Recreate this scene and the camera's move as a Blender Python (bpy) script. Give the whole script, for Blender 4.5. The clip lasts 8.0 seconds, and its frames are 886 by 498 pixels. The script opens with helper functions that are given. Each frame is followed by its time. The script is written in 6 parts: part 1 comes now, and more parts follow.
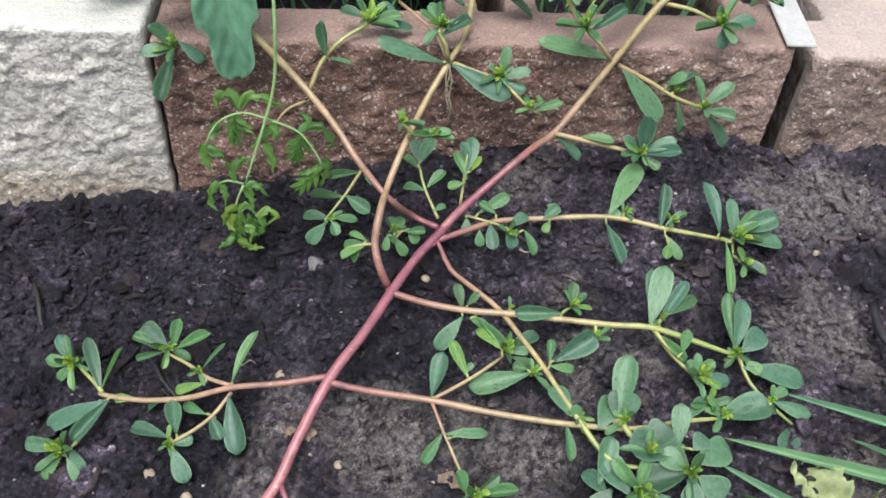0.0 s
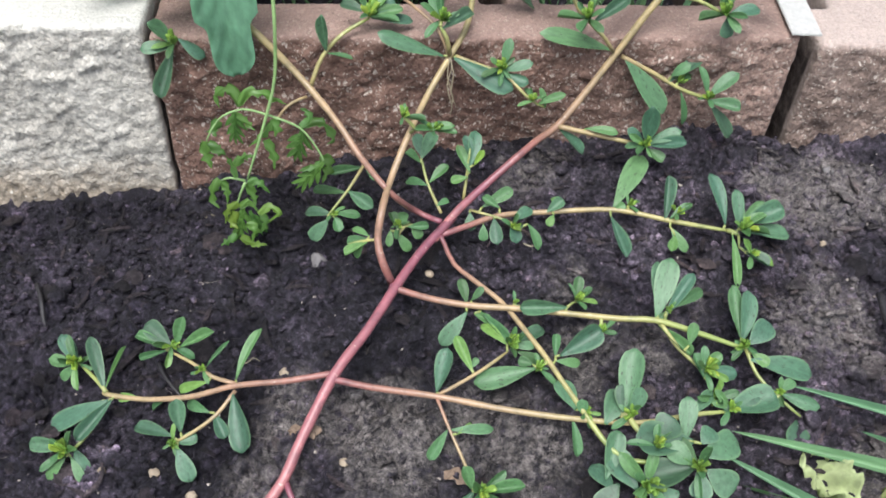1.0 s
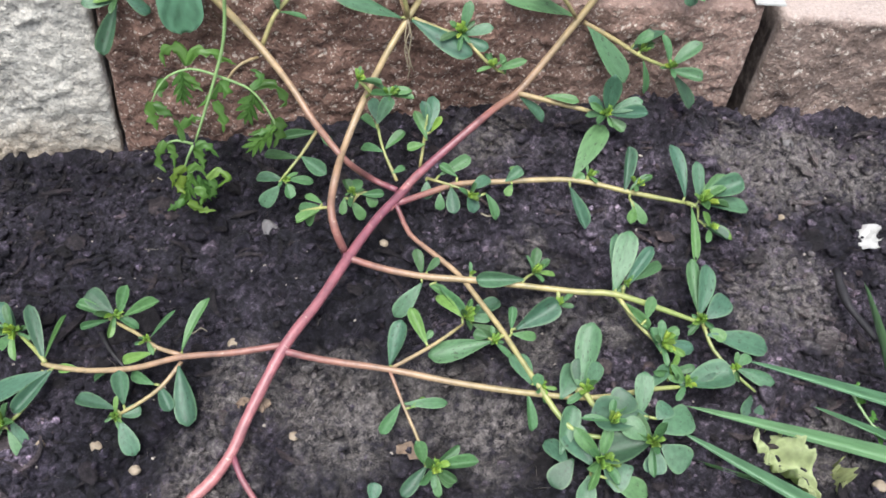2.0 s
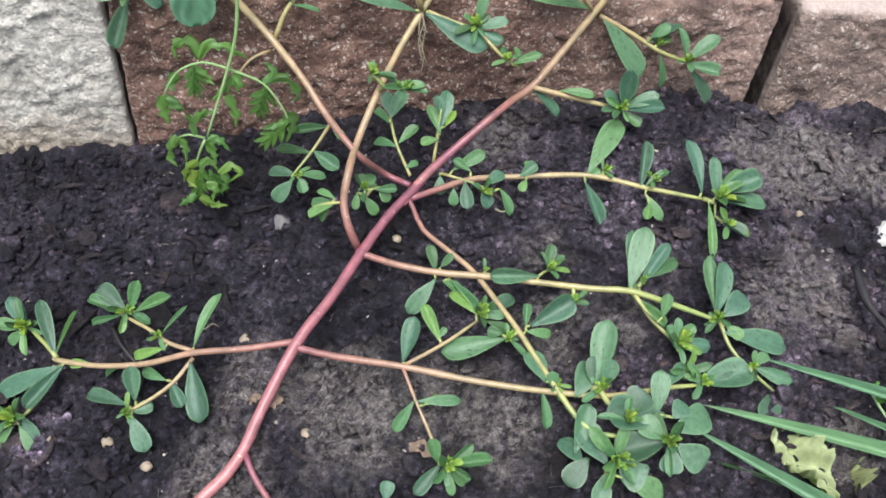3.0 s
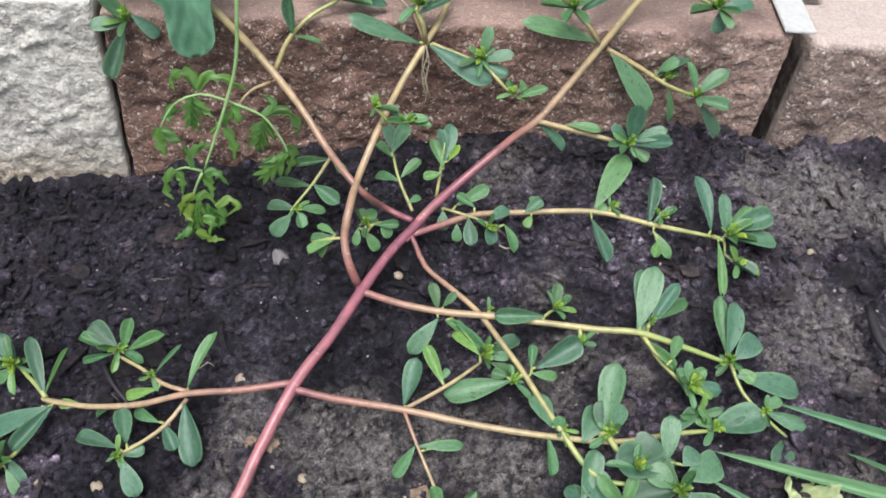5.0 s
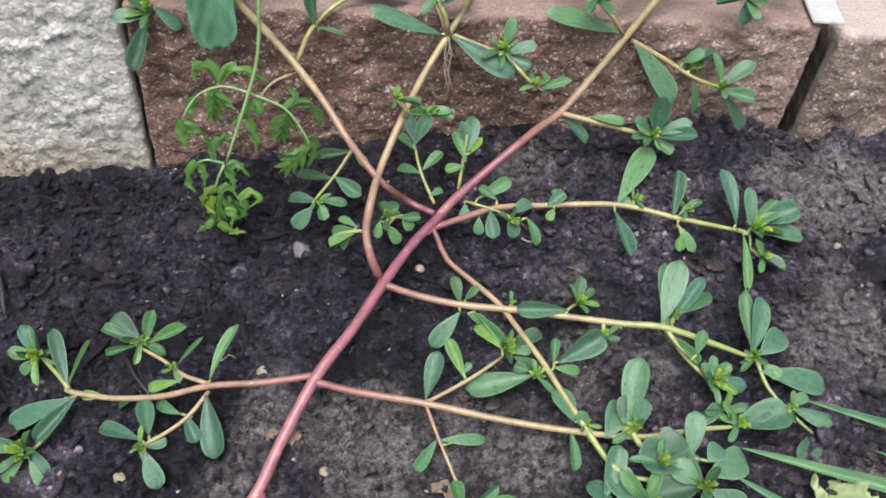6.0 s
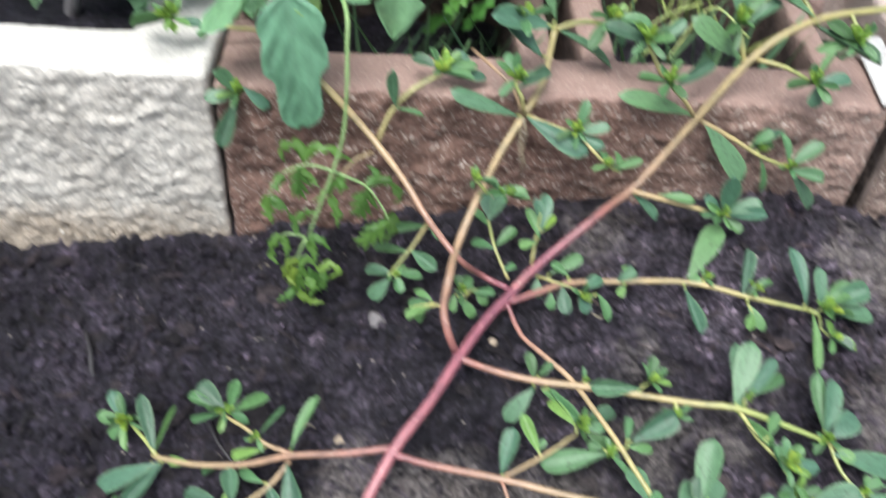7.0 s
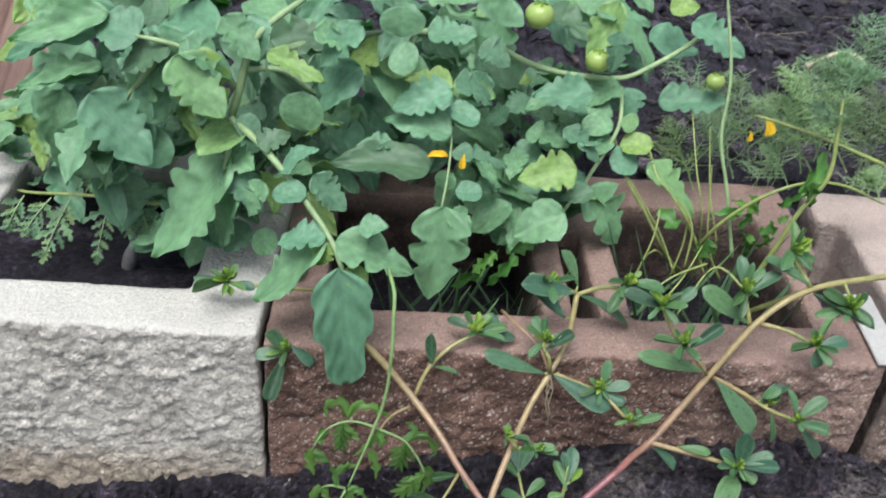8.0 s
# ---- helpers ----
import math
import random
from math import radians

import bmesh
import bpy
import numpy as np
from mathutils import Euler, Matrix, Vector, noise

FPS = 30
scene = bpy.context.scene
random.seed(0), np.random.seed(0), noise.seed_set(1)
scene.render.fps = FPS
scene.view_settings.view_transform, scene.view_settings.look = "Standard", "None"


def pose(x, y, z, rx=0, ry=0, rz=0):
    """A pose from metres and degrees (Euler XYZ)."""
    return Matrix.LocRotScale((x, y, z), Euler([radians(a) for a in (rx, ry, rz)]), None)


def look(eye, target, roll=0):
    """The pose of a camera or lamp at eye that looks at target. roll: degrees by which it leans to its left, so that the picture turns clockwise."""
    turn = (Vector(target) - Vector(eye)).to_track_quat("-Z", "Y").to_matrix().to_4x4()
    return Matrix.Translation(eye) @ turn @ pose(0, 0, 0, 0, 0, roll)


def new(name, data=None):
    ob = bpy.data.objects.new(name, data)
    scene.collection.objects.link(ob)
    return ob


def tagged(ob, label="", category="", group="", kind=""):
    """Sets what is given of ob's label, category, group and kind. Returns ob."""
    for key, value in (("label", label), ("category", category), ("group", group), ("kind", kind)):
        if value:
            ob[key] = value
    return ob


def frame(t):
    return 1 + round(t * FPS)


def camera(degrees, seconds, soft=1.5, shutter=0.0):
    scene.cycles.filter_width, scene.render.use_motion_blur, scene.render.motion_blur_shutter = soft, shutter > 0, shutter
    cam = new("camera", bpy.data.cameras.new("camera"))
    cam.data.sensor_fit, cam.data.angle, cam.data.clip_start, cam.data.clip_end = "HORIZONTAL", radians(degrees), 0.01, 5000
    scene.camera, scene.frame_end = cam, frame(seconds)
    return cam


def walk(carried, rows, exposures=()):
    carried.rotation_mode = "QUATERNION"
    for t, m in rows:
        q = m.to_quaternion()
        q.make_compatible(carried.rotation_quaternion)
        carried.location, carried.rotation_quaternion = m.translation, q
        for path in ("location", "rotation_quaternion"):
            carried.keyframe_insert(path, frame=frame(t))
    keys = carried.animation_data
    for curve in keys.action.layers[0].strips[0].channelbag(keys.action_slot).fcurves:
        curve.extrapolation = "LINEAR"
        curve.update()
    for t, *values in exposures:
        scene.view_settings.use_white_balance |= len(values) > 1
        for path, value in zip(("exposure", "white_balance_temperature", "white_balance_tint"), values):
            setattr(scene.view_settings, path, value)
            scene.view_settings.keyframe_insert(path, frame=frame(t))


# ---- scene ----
cam = camera(52.0, 8.0, soft=1.65, shutter=0.5)
PATH = [
    (0, (-0.0414, -0.3712, 0.3324), (0.0154, 0.1866, -0.2382), 4.10),
    (0.5, (-0.0427, -0.3707, 0.3326), (0.0100, 0.1886, -0.2370), 3.45),
    (1, (-0.0404, -0.3693, 0.3303), (0.0117, 0.1858, -0.2435), 3.11),
    (1.2, (-0.0395, -0.3663, 0.3275), (0.0225, 0.1798, -0.2538), 4.53),
    (1.5, (-0.0382, -0.3619, 0.3234), (0.0519, 0.1663, -0.2708), 6.98),
    (2, (-0.0387, -0.3599, 0.3247), (0.0506, 0.1688, -0.2691), 6.94),
    (3.3, (-0.0406, -0.3558, 0.3212), (0.0383, 0.1689, -0.2774), 6.41),
    (3.5, (-0.0409, -0.3552, 0.3207), (0.0374, 0.1737, -0.2744), 6.34),
    (4, (-0.0407, -0.3480, 0.3195), (0.0374, 0.1853, -0.2716), 6.39),
    (4.2, (-0.0405, -0.3462, 0.3199), (0.0460, 0.1932, -0.2646), 7.01),
    (5.3, (-0.0424, -0.3437, 0.3175), (0.0382, 0.1957, -0.2678), 6.73),
    (5.5, (-0.0428, -0.3432, 0.3171), (0.0335, 0.1954, -0.2694), 6.37),
    (6, (-0.0430, -0.3425, 0.3165), (0.0248, 0.1934, -0.2736), 5.92),
    (6.5, (-0.0446, -0.3419, 0.3146), (0.0050, 0.1975, -0.2741), 4.48),
    (6.8, (-0.0550, -0.3390, 0.3260), (-0.0095, 0.1979, -0.2654), 4.70),
    (7, (-0.0607, -0.3373, 0.3358), (-0.0260, 0.2225, -0.2347), 4.19),
    (7.1, (-0.0660, -0.3330, 0.3410), (-0.0430, 0.2338, -0.2231), 3.52),
    (7.3, (-0.0755, -0.3290, 0.3570), (-0.0593, 0.2550, -0.1895), 3.92),
    (7.5, (-0.0785, -0.3300, 0.3690), (-0.0511, 0.2911, -0.1344), 4.31),
    (7.7, (-0.0820, -0.3340, 0.3770), (-0.0533, 0.3120, -0.0940), 3.96),
    (8, (-0.0870, -0.3370, 0.3845), (-0.0443, 0.3215, -0.0678), 4.71),
]
walk(cam, [(t, look(eye, target, roll)) for t, eye, target, roll in PATH], [(0, 0.71), (1.5, 0.82), (3.5, 0.84), (5.5, 0.72), (6.5, 0.8), (7.0, 0.96), (7.5, 0.68), (8, 0.45)])

# ---- light ----
world = bpy.data.worlds.new("overcast_sky")
scene.world = world
world.use_nodes = True
wn = world.node_tree.nodes
sky = wn.new("ShaderNodeTexSky")
sky.sky_type = "NISHITA"
sky.sun_disc = False
sky.sun_elevation, sky.sun_rotation = radians(71), radians(205)
sky.air_density, sky.dust_density, sky.ozone_density = 1.0, 3.0, 1.0
wn["Background"].inputs["Strength"].default_value = 0.13
cloud = wn.new("ShaderNodeHueSaturation")
cloud.inputs["Saturation"].default_value = 0.6
world.node_tree.links.new(sky.outputs[0], cloud.inputs["Color"])
world.node_tree.links.new(cloud.outputs[0], wn["Background"].inputs["Color"])
sun = new("sun", bpy.data.lights.new("sun", "SUN"))
sun.data.energy, sun.data.angle, sun.data.color = 2.5, radians(32), (0.96, 0.985, 1.0)
sun.matrix_world = look((-0.35, -0.95, 2.4), (0, 0, 0))


# ---- materials ----
def material(name, rough=0.6, spec=0.5):
    """A node material; returns it with its tree's helper."""
    m = bpy.data.materials.new(name)
    m.use_nodes = True
    nt = m.node_tree
    b = nt.nodes["Principled BSDF"]
    b.inputs["Roughness"].default_value = rough
    b.inputs["Specular IOR Level"].default_value = spec
    return m, nt, b


def node(nt, kind, **sets):
    n = nt.nodes.new("ShaderNode" + kind)
    for key, value in sets.items():
        if key in n.inputs:
            n.inputs[key].default_value = value
    return n


def coords(nt, stretch=(1, 1, 1)):
    tc = nt.nodes.new("ShaderNodeTexCoord")
    mp = nt.nodes.new("ShaderNodeMapping")
    mp.inputs["Scale"].default_value = stretch
    nt.links.new(tc.outputs["Object"], mp.inputs["Vector"])
    return mp.outputs[0]


def noise_tex(nt, vec, scale, detail=4, rough=0.55, out="Fac"):
    n = node(nt, "TexNoise", Scale=scale, Detail=detail, Roughness=rough)
    nt.links.new(vec, n.inputs["Vector"])
    return n.outputs[out]


def ramp(nt, fac, stops):
    r = nt.nodes.new("ShaderNodeValToRGB")
    e = r.color_ramp.elements
    while len(e) < len(stops):
        e.new(0.5)
    for el, (p, c) in zip(e, stops):
        el.position, el.color = p, (*c, 1)
    nt.links.new(fac, r.inputs[0])
    return r.outputs[0]


def mix(nt, fac, a, b, how="MIX"):
    n = nt.nodes.new("ShaderNodeMix")
    n.data_type, n.blend_type = "RGBA", how
    for sock, value in ((n.inputs[0], fac), (n.inputs[6], a), (n.inputs[7], b)):
        if isinstance(value, (int, float)):
            sock.default_value = value
        elif isinstance(value, tuple):
            sock.default_value = (*value, 1)
        else:
            nt.links.new(value, sock)
    return n.outputs[2]


def bump(nt, bsdf, height, strength, distance):
    b = node(nt, "Bump", Strength=strength, Distance=distance)
    nt.links.new(height, b.inputs["Height"])
    nt.links.new(b.outputs[0], bsdf.inputs["Normal"])


# dry, dusty patches of the bed: middle and reach
DUSTY = (((0.049, -0.13, 0.009), 0.023), ((0.079, -0.126, 0.012), 0.016), ((0.039, -0.017, 0.021), 0.022), ((0.168, -0.041, 0.028), 0.03), ((0.2, -0.036, 0.028), 0.031), ((0.229, -0.032, 0.028), 0.032), ((0.021, -0.169, -0.002), 0.027), ((-0.036, -0.169, -0.009), 0.027), ((-0.078, -0.14, -0.008), 0.022), ((-0.094, -0.179, -0.018), 0.024), ((0.163, -0.111, 0.018), 0.021), ((-0.001, -0.153, -0.001), 0.018), ((-0.053, -0.148, -0.006), 0.018), ((0.165, -0.185, 0.006), 0.019), ((0.046, -0.085, 0.016), 0.013), ((0.197, -0.024, 0.024), 0.026), ((0.157, -0.033, 0.024), 0.020), ((0.172, -0.099, 0.024), 0.022), ((0.148, -0.123, 0.024), 0.020), ((0.095, -0.107, 0.024), 0.014), ((-0.034, -0.150, -0.006), 0.022), ((0.172, -0.128, 0.010), 0.018))


def soil_material(name, low, mid, high, bits=False):
    m, nt, b = material(name, 0.75, spec=0.4)
    v = coords(nt)
    fine = noise_tex(nt, v, 380, 7, 0.8)
    broad = noise_tex(nt, v, 16, 5, 0.65)
    c = ramp(nt, fine, [(0.34, low), (0.5, mid), (0.66, high)])
    dry = ramp(nt, broad, [(0.42, (0.72, 0.70, 0.78)), (0.56, (1.45, 1.38, 1.45)), (0.68, (3.6, 3.4, 3.4))])
    blot = ramp(nt, noise_tex(nt, v, 85, 5, 0.75), [(0.34, (0.42, 0.42, 0.45)), (0.5, (0.85,) * 3), (0.66, (1.9, 1.82, 1.86))])
    dry = mix(nt, 1.0, dry, blot, "MULTIPLY")
    c = mix(nt, 1.0, c, dry, "MULTIPLY")
    # the moist soil has one large dry patch, at the end of the tan block
    damp = nt.nodes.new("ShaderNodeVectorMath")
    damp.operation = "DISTANCE"
    damp.inputs[1].default_value = (0.6, 0.03, 0.06)
    nt.links.new(mix(nt, 0.12, v, noise_tex(nt, v, 9, 5, 0.6, "Color")), damp.inputs[0])
    reach = nt.nodes.new("ShaderNodeMapRange")
    for key, value in (("From Min", 0.76), ("From Max", 0.34)):
        reach.inputs[key].default_value = value
    nt.links.new(damp.outputs["Value"], reach.inputs["Value"])
    c = mix(nt, 1.0, c, ramp(nt, reach.outputs[0], [(0.0, (0.86, 0.83, 0.9)), (0.5, (1.0, 0.99, 1.0)), (1.0, (1.42, 1.35, 1.34))]), "MULTIPLY")
    if bits:
        geo = nt.nodes.new("ShaderNodeNewGeometry")
        c = mix(nt, 1.0, c, ramp(nt, geo.outputs["Random Per Island"], [(0.0, (0.45, 0.45, 0.5)), (0.5, (0.9, 0.88, 0.9)), (0.8, (1.4, 1.36, 1.36)), (0.95, (1.9, 1.75, 1.65)), (1.0, (2.6, 2.5, 2.6))]), "MULTIPLY")
    ragged = mix(nt, 0.06, v, noise_tex(nt, v, 40, 5, 0.7, "Color"))
    crumbs = ramp(nt, noise_tex(nt, v, 210, 7, 0.85), [(0.43, (0, 0, 0)), (0.54, (1, 1, 1))])
    dust = mix(nt, 1.0, (0.25, 0.222, 0.21), ramp(nt, noise_tex(nt, v, 300, 6, 0.85), [(0.36, (0.3,) * 3), (0.5, (0.85,) * 3), (0.64, (2.0,) * 3)]), "MULTIPLY")
    for spot, size in DUSTY:
        far = nt.nodes.new("ShaderNodeVectorMath")
        far.operation = "DISTANCE"
        nt.links.new(ragged, far.inputs[0])
        far.inputs[1].default_value = tuple(0.94 * q + 0.03 for q in spot)
        patch = ramp(nt, far.outputs["Value"], [(size * 0.4, (0.95,) * 3), (size, (0, 0, 0))])
        patch = mix(nt, 1.0, patch, crumbs, "MULTIPLY")
        c = mix(nt, patch, c, dust)
    vo = node(nt, "TexVoronoi", Scale=210, Randomness=1.0)
    nt.links.new(v, vo.inputs["Vector"])
    crumb = ramp(nt, vo.outputs["Color"], [(0.93, (0, 0, 0)), (0.97, (0.7,) * 3)])
    dot = ramp(nt, vo.outputs["Distance"], [(0.18, (1, 1, 1)), (0.3, (0, 0, 0))])
    c = mix(nt, mix(nt, 1.0, crumb, dot, "MULTIPLY"), c, (0.13, 0.11, 0.095))
    nt.links.new(c, b.inputs["Base Color"])
    nt.links.new(ramp(nt, noise_tex(nt, v, 60), [(0.35, (0.36,) * 3), (0.65, (0.8,) * 3)]), b.inputs["Roughness"])
    bump(nt, b, noise_tex(nt, v, 560, 7, 0.8), 1.0, 0.003)
    return m


def speck_material(name, base, dark, speck, cast, amount=0.12, relief=0.002, grit=0.5, faded=None, splash=None):
    """Concrete: a split face with stains, grit and pale aggregate; smoother, faded cast faces elsewhere."""
    m, nt, b = material(name, 0.92, spec=0.25)
    v = coords(nt)
    at = nt.nodes.new("ShaderNodeAttribute")
    at.attribute_name = "split"
    c = ramp(nt, noise_tex(nt, v, 30, 6, 0.7), [(0.32, dark), (0.64, base)])
    if faded:
        sep = nt.nodes.new("ShaderNodeSeparateXYZ")
        nt.links.new(mix(nt, 0.05, v, noise_tex(nt, v, 25, 5, 0.7, "Color")), sep.inputs[0])
        reach = nt.nodes.new("ShaderNodeMapRange")
        for key, value in (("From Min", faded[1]), ("From Max", faded[2]), ("To Max", 0.75)):
            reach.inputs[key].default_value = value
        nt.links.new(sep.outputs["X"], reach.inputs["Value"])
        c = mix(nt, reach.outputs[0], c, faded[0])
    if splash:
        low = nt.nodes.new("ShaderNodeSeparateXYZ")
        nt.links.new(mix(nt, 0.05, v, noise_tex(nt, v, 70, 6, 0.75, "Color")), low.inputs[0])
        foot = nt.nodes.new("ShaderNodeMapRange")
        for key, value in (("From Min", splash[2]), ("From Max", splash[1]), ("To Max", 0.7)):
            foot.inputs[key].default_value = value
        nt.links.new(low.outputs["Z"], foot.inputs["Value"])
        c = mix(nt, foot.outputs[0], c, splash[0])
    grain = noise_tex(nt, v, 420, 4, 0.75)
    gritty = ramp(nt, grain, [(0.3, (1 - grit,) * 3), (0.5, (0.96,) * 3), (0.72, (1 + 0.8 * grit,) * 3)])
    c = mix(nt, 1.0, c, gritty, "MULTIPLY")
    warp = mix(nt, 0.006, v, noise_tex(nt, v, 260, 3, 0.6, "Color"))
    vo = node(nt, "TexVoronoi", Scale=360, Randomness=1.0)
    nt.links.new(warp, vo.inputs["Vector"])
    dot = ramp(nt, vo.outputs["Distance"], [(0.22, (1, 1, 1)), (0.46, (0, 0, 0))])
    chosen = ramp(nt, vo.outputs["Color"], [(1 - amount, (0, 0, 0)), (1 - amount + 0.08, (1, 1, 1))])
    c = mix(nt, mix(nt, 1.0, dot, chosen, "MULTIPLY"), c, speck)
    vf = node(nt, "TexVoronoi", Scale=760, Randomness=1.0)
    nt.links.new(warp, vf.inputs["Vector"])
    fdot = ramp(nt, vf.outputs["Distance"], [(0.25, (1, 1, 1)), (0.5, (0, 0, 0))])
    fine = mix(nt, 1.0, fdot, ramp(nt, vf.outputs["Color"], [(1 - amount, (0, 0, 0)), (1 - 0.7 * amount, (0.85,) * 3)]), "MULTIPLY")
    c = mix(nt, fine, c, speck)
    pits = ramp(nt, vf.outputs["Color"], [(0.04, (0.5,) * 3), (0.3 * grit, (1, 1, 1))])
    c = mix(nt, 1.0, c, pits, "MULTIPLY")
    worn = ramp(nt, noise_tex(nt, v, 24, 6, 0.7), [(0.3, tuple(x * 0.84 for x in cast)), (0.6, cast)])
    worn = mix(nt, 1.0, worn, ramp(nt, noise_tex(nt, v, 600, 4, 0.7), [(0.3, (0.8,) * 3), (0.7, (1.12,) * 3)]), "MULTIPLY")
    worn = mix(nt, mix(nt, 1.0, fine, (0.45,) * 3, "MULTIPLY"), worn, speck)
    # shade of the cores and end gaps, put into the colour as dark patches
    recess_shade = nt.nodes.new("ShaderNodeAttribute")
    recess_shade.attribute_name = "recess_shade"
    shade_mask = mix(nt, 1.0, recess_shade.outputs["Color"], ramp(nt, noise_tex(nt, v, 55, 6, 0.75), [(0.3, (0.35,) * 3), (0.52, (1, 1, 1))]), "MULTIPLY")
    worn = mix(nt, shade_mask, worn, mix(nt, 1.0, (0.05, 0.038, 0.034), gritty, "MULTIPLY"))
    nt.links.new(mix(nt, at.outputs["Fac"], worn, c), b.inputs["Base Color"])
    bump(nt, b, mix(nt, 0.5, noise_tex(nt, v, 520, 5, 0.75), vo.outputs["Distance"]), 0.8, relief)
    return m


def leaf_material(name, colour, young, gloss=0.42, blotch=0.0, back=0.35, vein=0.0, shine=0.5, rim=False, low=0.6):
    """A leaf: tone by the single leaf, veins' mottling, light through the blade."""
    m, nt, b = material(name, gloss, spec=shine)
    info = nt.nodes.new("ShaderNodeObjectInfo")
    flat = coords(nt)
    own = nt.nodes.new("ShaderNodeVectorMath")
    own.operation = "MULTIPLY_ADD"
    nt.links.new(info.outputs["Random"], own.inputs[0])
    own.inputs[1].default_value = (37.0, 53.0, 19.0)
    nt.links.new(flat, own.inputs[2])
    v = own.outputs[0]
    c = ramp(nt, info.outputs["Random"], [(0.0, tuple(x * low for x in colour)), (0.35, (colour[0] * 0.85, colour[1] * 0.95, colour[2] * 1.12)), (0.65, colour), (0.86, tuple(x * 1.12 for x in colour)), (0.97, young)])
    c = mix(nt, 1.0, c, ramp(nt, noise_tex(nt, v, 7, 4), [(0.3, (0.78,) * 3), (0.7, (1.2,) * 3)]), "MULTIPLY")
    if blotch:
        c = mix(nt, ramp(nt, noise_tex(nt, v, 9, 4, 0.6), [(0.625, (0, 0, 0)), (0.65, (blotch,) * 3)]), c, (0.03, 0.035, 0.02))
    if rim:
        sheen = nt.nodes.new("ShaderNodeAttribute")
        sheen.attribute_name = "edge"
        c = mix(nt, ramp(nt, sheen.outputs["Fac"], [(0.78, (0, 0, 0)), (1.0, (0.35,) * 3)]), c, (0.17, 0.3, 0.13))
    if vein:
        sep = nt.nodes.new("ShaderNodeSeparateXYZ")
        nt.links.new(flat, sep.inputs[0])

        def calc(how, a, b2):
            n = nt.nodes.new("ShaderNodeMath")
            n.operation = how
            for sock, value in zip(n.inputs, (a, b2)):
                if isinstance(value, (int, float)):
                    sock.default_value = value
                else:
                    nt.links.new(value, sock)
            return n.outputs[0]

        off = calc("ABSOLUTE", sep.outputs["X"], 0)
        rib = calc("LESS_THAN", off, 0.016)
        run = calc("FRACT", calc("MULTIPLY", calc("SUBTRACT", sep.outputs["Y"], calc("MULTIPLY", off, 0.75)), 6.5), 0)
        rib = calc("MAXIMUM", rib, calc("LESS_THAN", run, 0.09))
        c = mix(nt, calc("MULTIPLY", rib, vein), c, mix(nt, 1.0, c, (1.7, 1.5, 1.5), "MULTIPLY"))
    nt.links.new(c, b.inputs["Base Color"])
    bump(nt, b, noise_tex(nt, v, 14, 5, 0.6), 0.2, 0.0008)
    tr = node(nt, "BsdfTranslucent")
    nt.links.new(mix(nt, 1.0, c, (1.3, 1.5, 0.6), "MULTIPLY"), tr.inputs["Color"])
    mx = node(nt, "MixShader")
    mx.inputs[0].default_value = back
    nt.links.new(b.outputs[0], mx.inputs[1])
    nt.links.new(tr.outputs[0], mx.inputs[2])
    nt.links.new(mx.outputs[0], nt.nodes["Material Output"].inputs["Surface"])
    return m


def stem_material(name):
    """A stem whose own colour runs from crimson over tan to yellow-green along its length."""
    m, nt, b = material(name, 0.38, spec=0.55)
    at = nt.nodes.new("ShaderNodeAttribute")
    at.attribute_name = "ripe"
    v = coords(nt)
    c = ramp(nt, at.outputs["Fac"], [(0.0, (0.42, 0.17, 0.165)), (0.12, (0.22, 0.072, 0.098)), (0.3, (0.27, 0.125, 0.1)), (0.5, (0.34, 0.238, 0.14)), (0.78, (0.34, 0.295, 0.125)), (1.0, (0.25, 0.315, 0.095))])
    c = mix(nt, 1.0, c, ramp(nt, noise_tex(nt, v, 160, 5, 0.7), [(0.3, (0.62, 0.66, 0.7)), (0.7, (1.28, 1.22, 1.2))]), "MULTIPLY")
    c = mix(nt, ramp(nt, noise_tex(nt, v, 420, 3), [(0.66, (0, 0, 0)), (0.74, (0.6,) * 3)]), c, (0.6, 0.5, 0.4))
    nt.links.new(c, b.inputs["Base Color"])
    b.inputs["Subsurface Weight"].default_value = 0.0
    bump(nt, b, noise_tex(nt, v, 300, 4), 0.25, 0.0008)
    return m


def plain_material(name, colour, rough=0.6, var=0.2, scale=120):
    m, nt, b = material(name, rough)
    v = coords(nt)
    c = mix(nt, 1.0, colour, ramp(nt, noise_tex(nt, v, scale, 5, 0.65), [(0.3, (1 - var,) * 3), (0.7, (1 + var,) * 3)]), "MULTIPLY")
    nt.links.new(c, b.inputs["Base Color"])
    bump(nt, b, noise_tex(nt, v, scale * 3, 4), 0.4, 0.001)
    return m


def wood_material(name):
    """A weathered board: grain along its length, faded and stained."""
    m, nt, b = material(name, 0.85, spec=0.2)
    v = coords(nt, (70, 3, 70))
    c = ramp(nt, noise_tex(nt, v, 1.4, 7, 0.7), [(0.3, (0.16, 0.095, 0.075)), (0.5, (0.36, 0.235, 0.195)), (0.7, (0.46, 0.33, 0.28))])
    c = mix(nt, 1.0, c, ramp(nt, noise_tex(nt, coords(nt), 18, 4), [(0.3, (0.7,) * 3), (0.7, (1.15,) * 3)]), "MULTIPLY")
    nt.links.new(c, b.inputs["Base Color"])
    bump(nt, b, noise_tex(nt, v, 1.4, 6, 0.7), 0.6, 0.002)
    return m


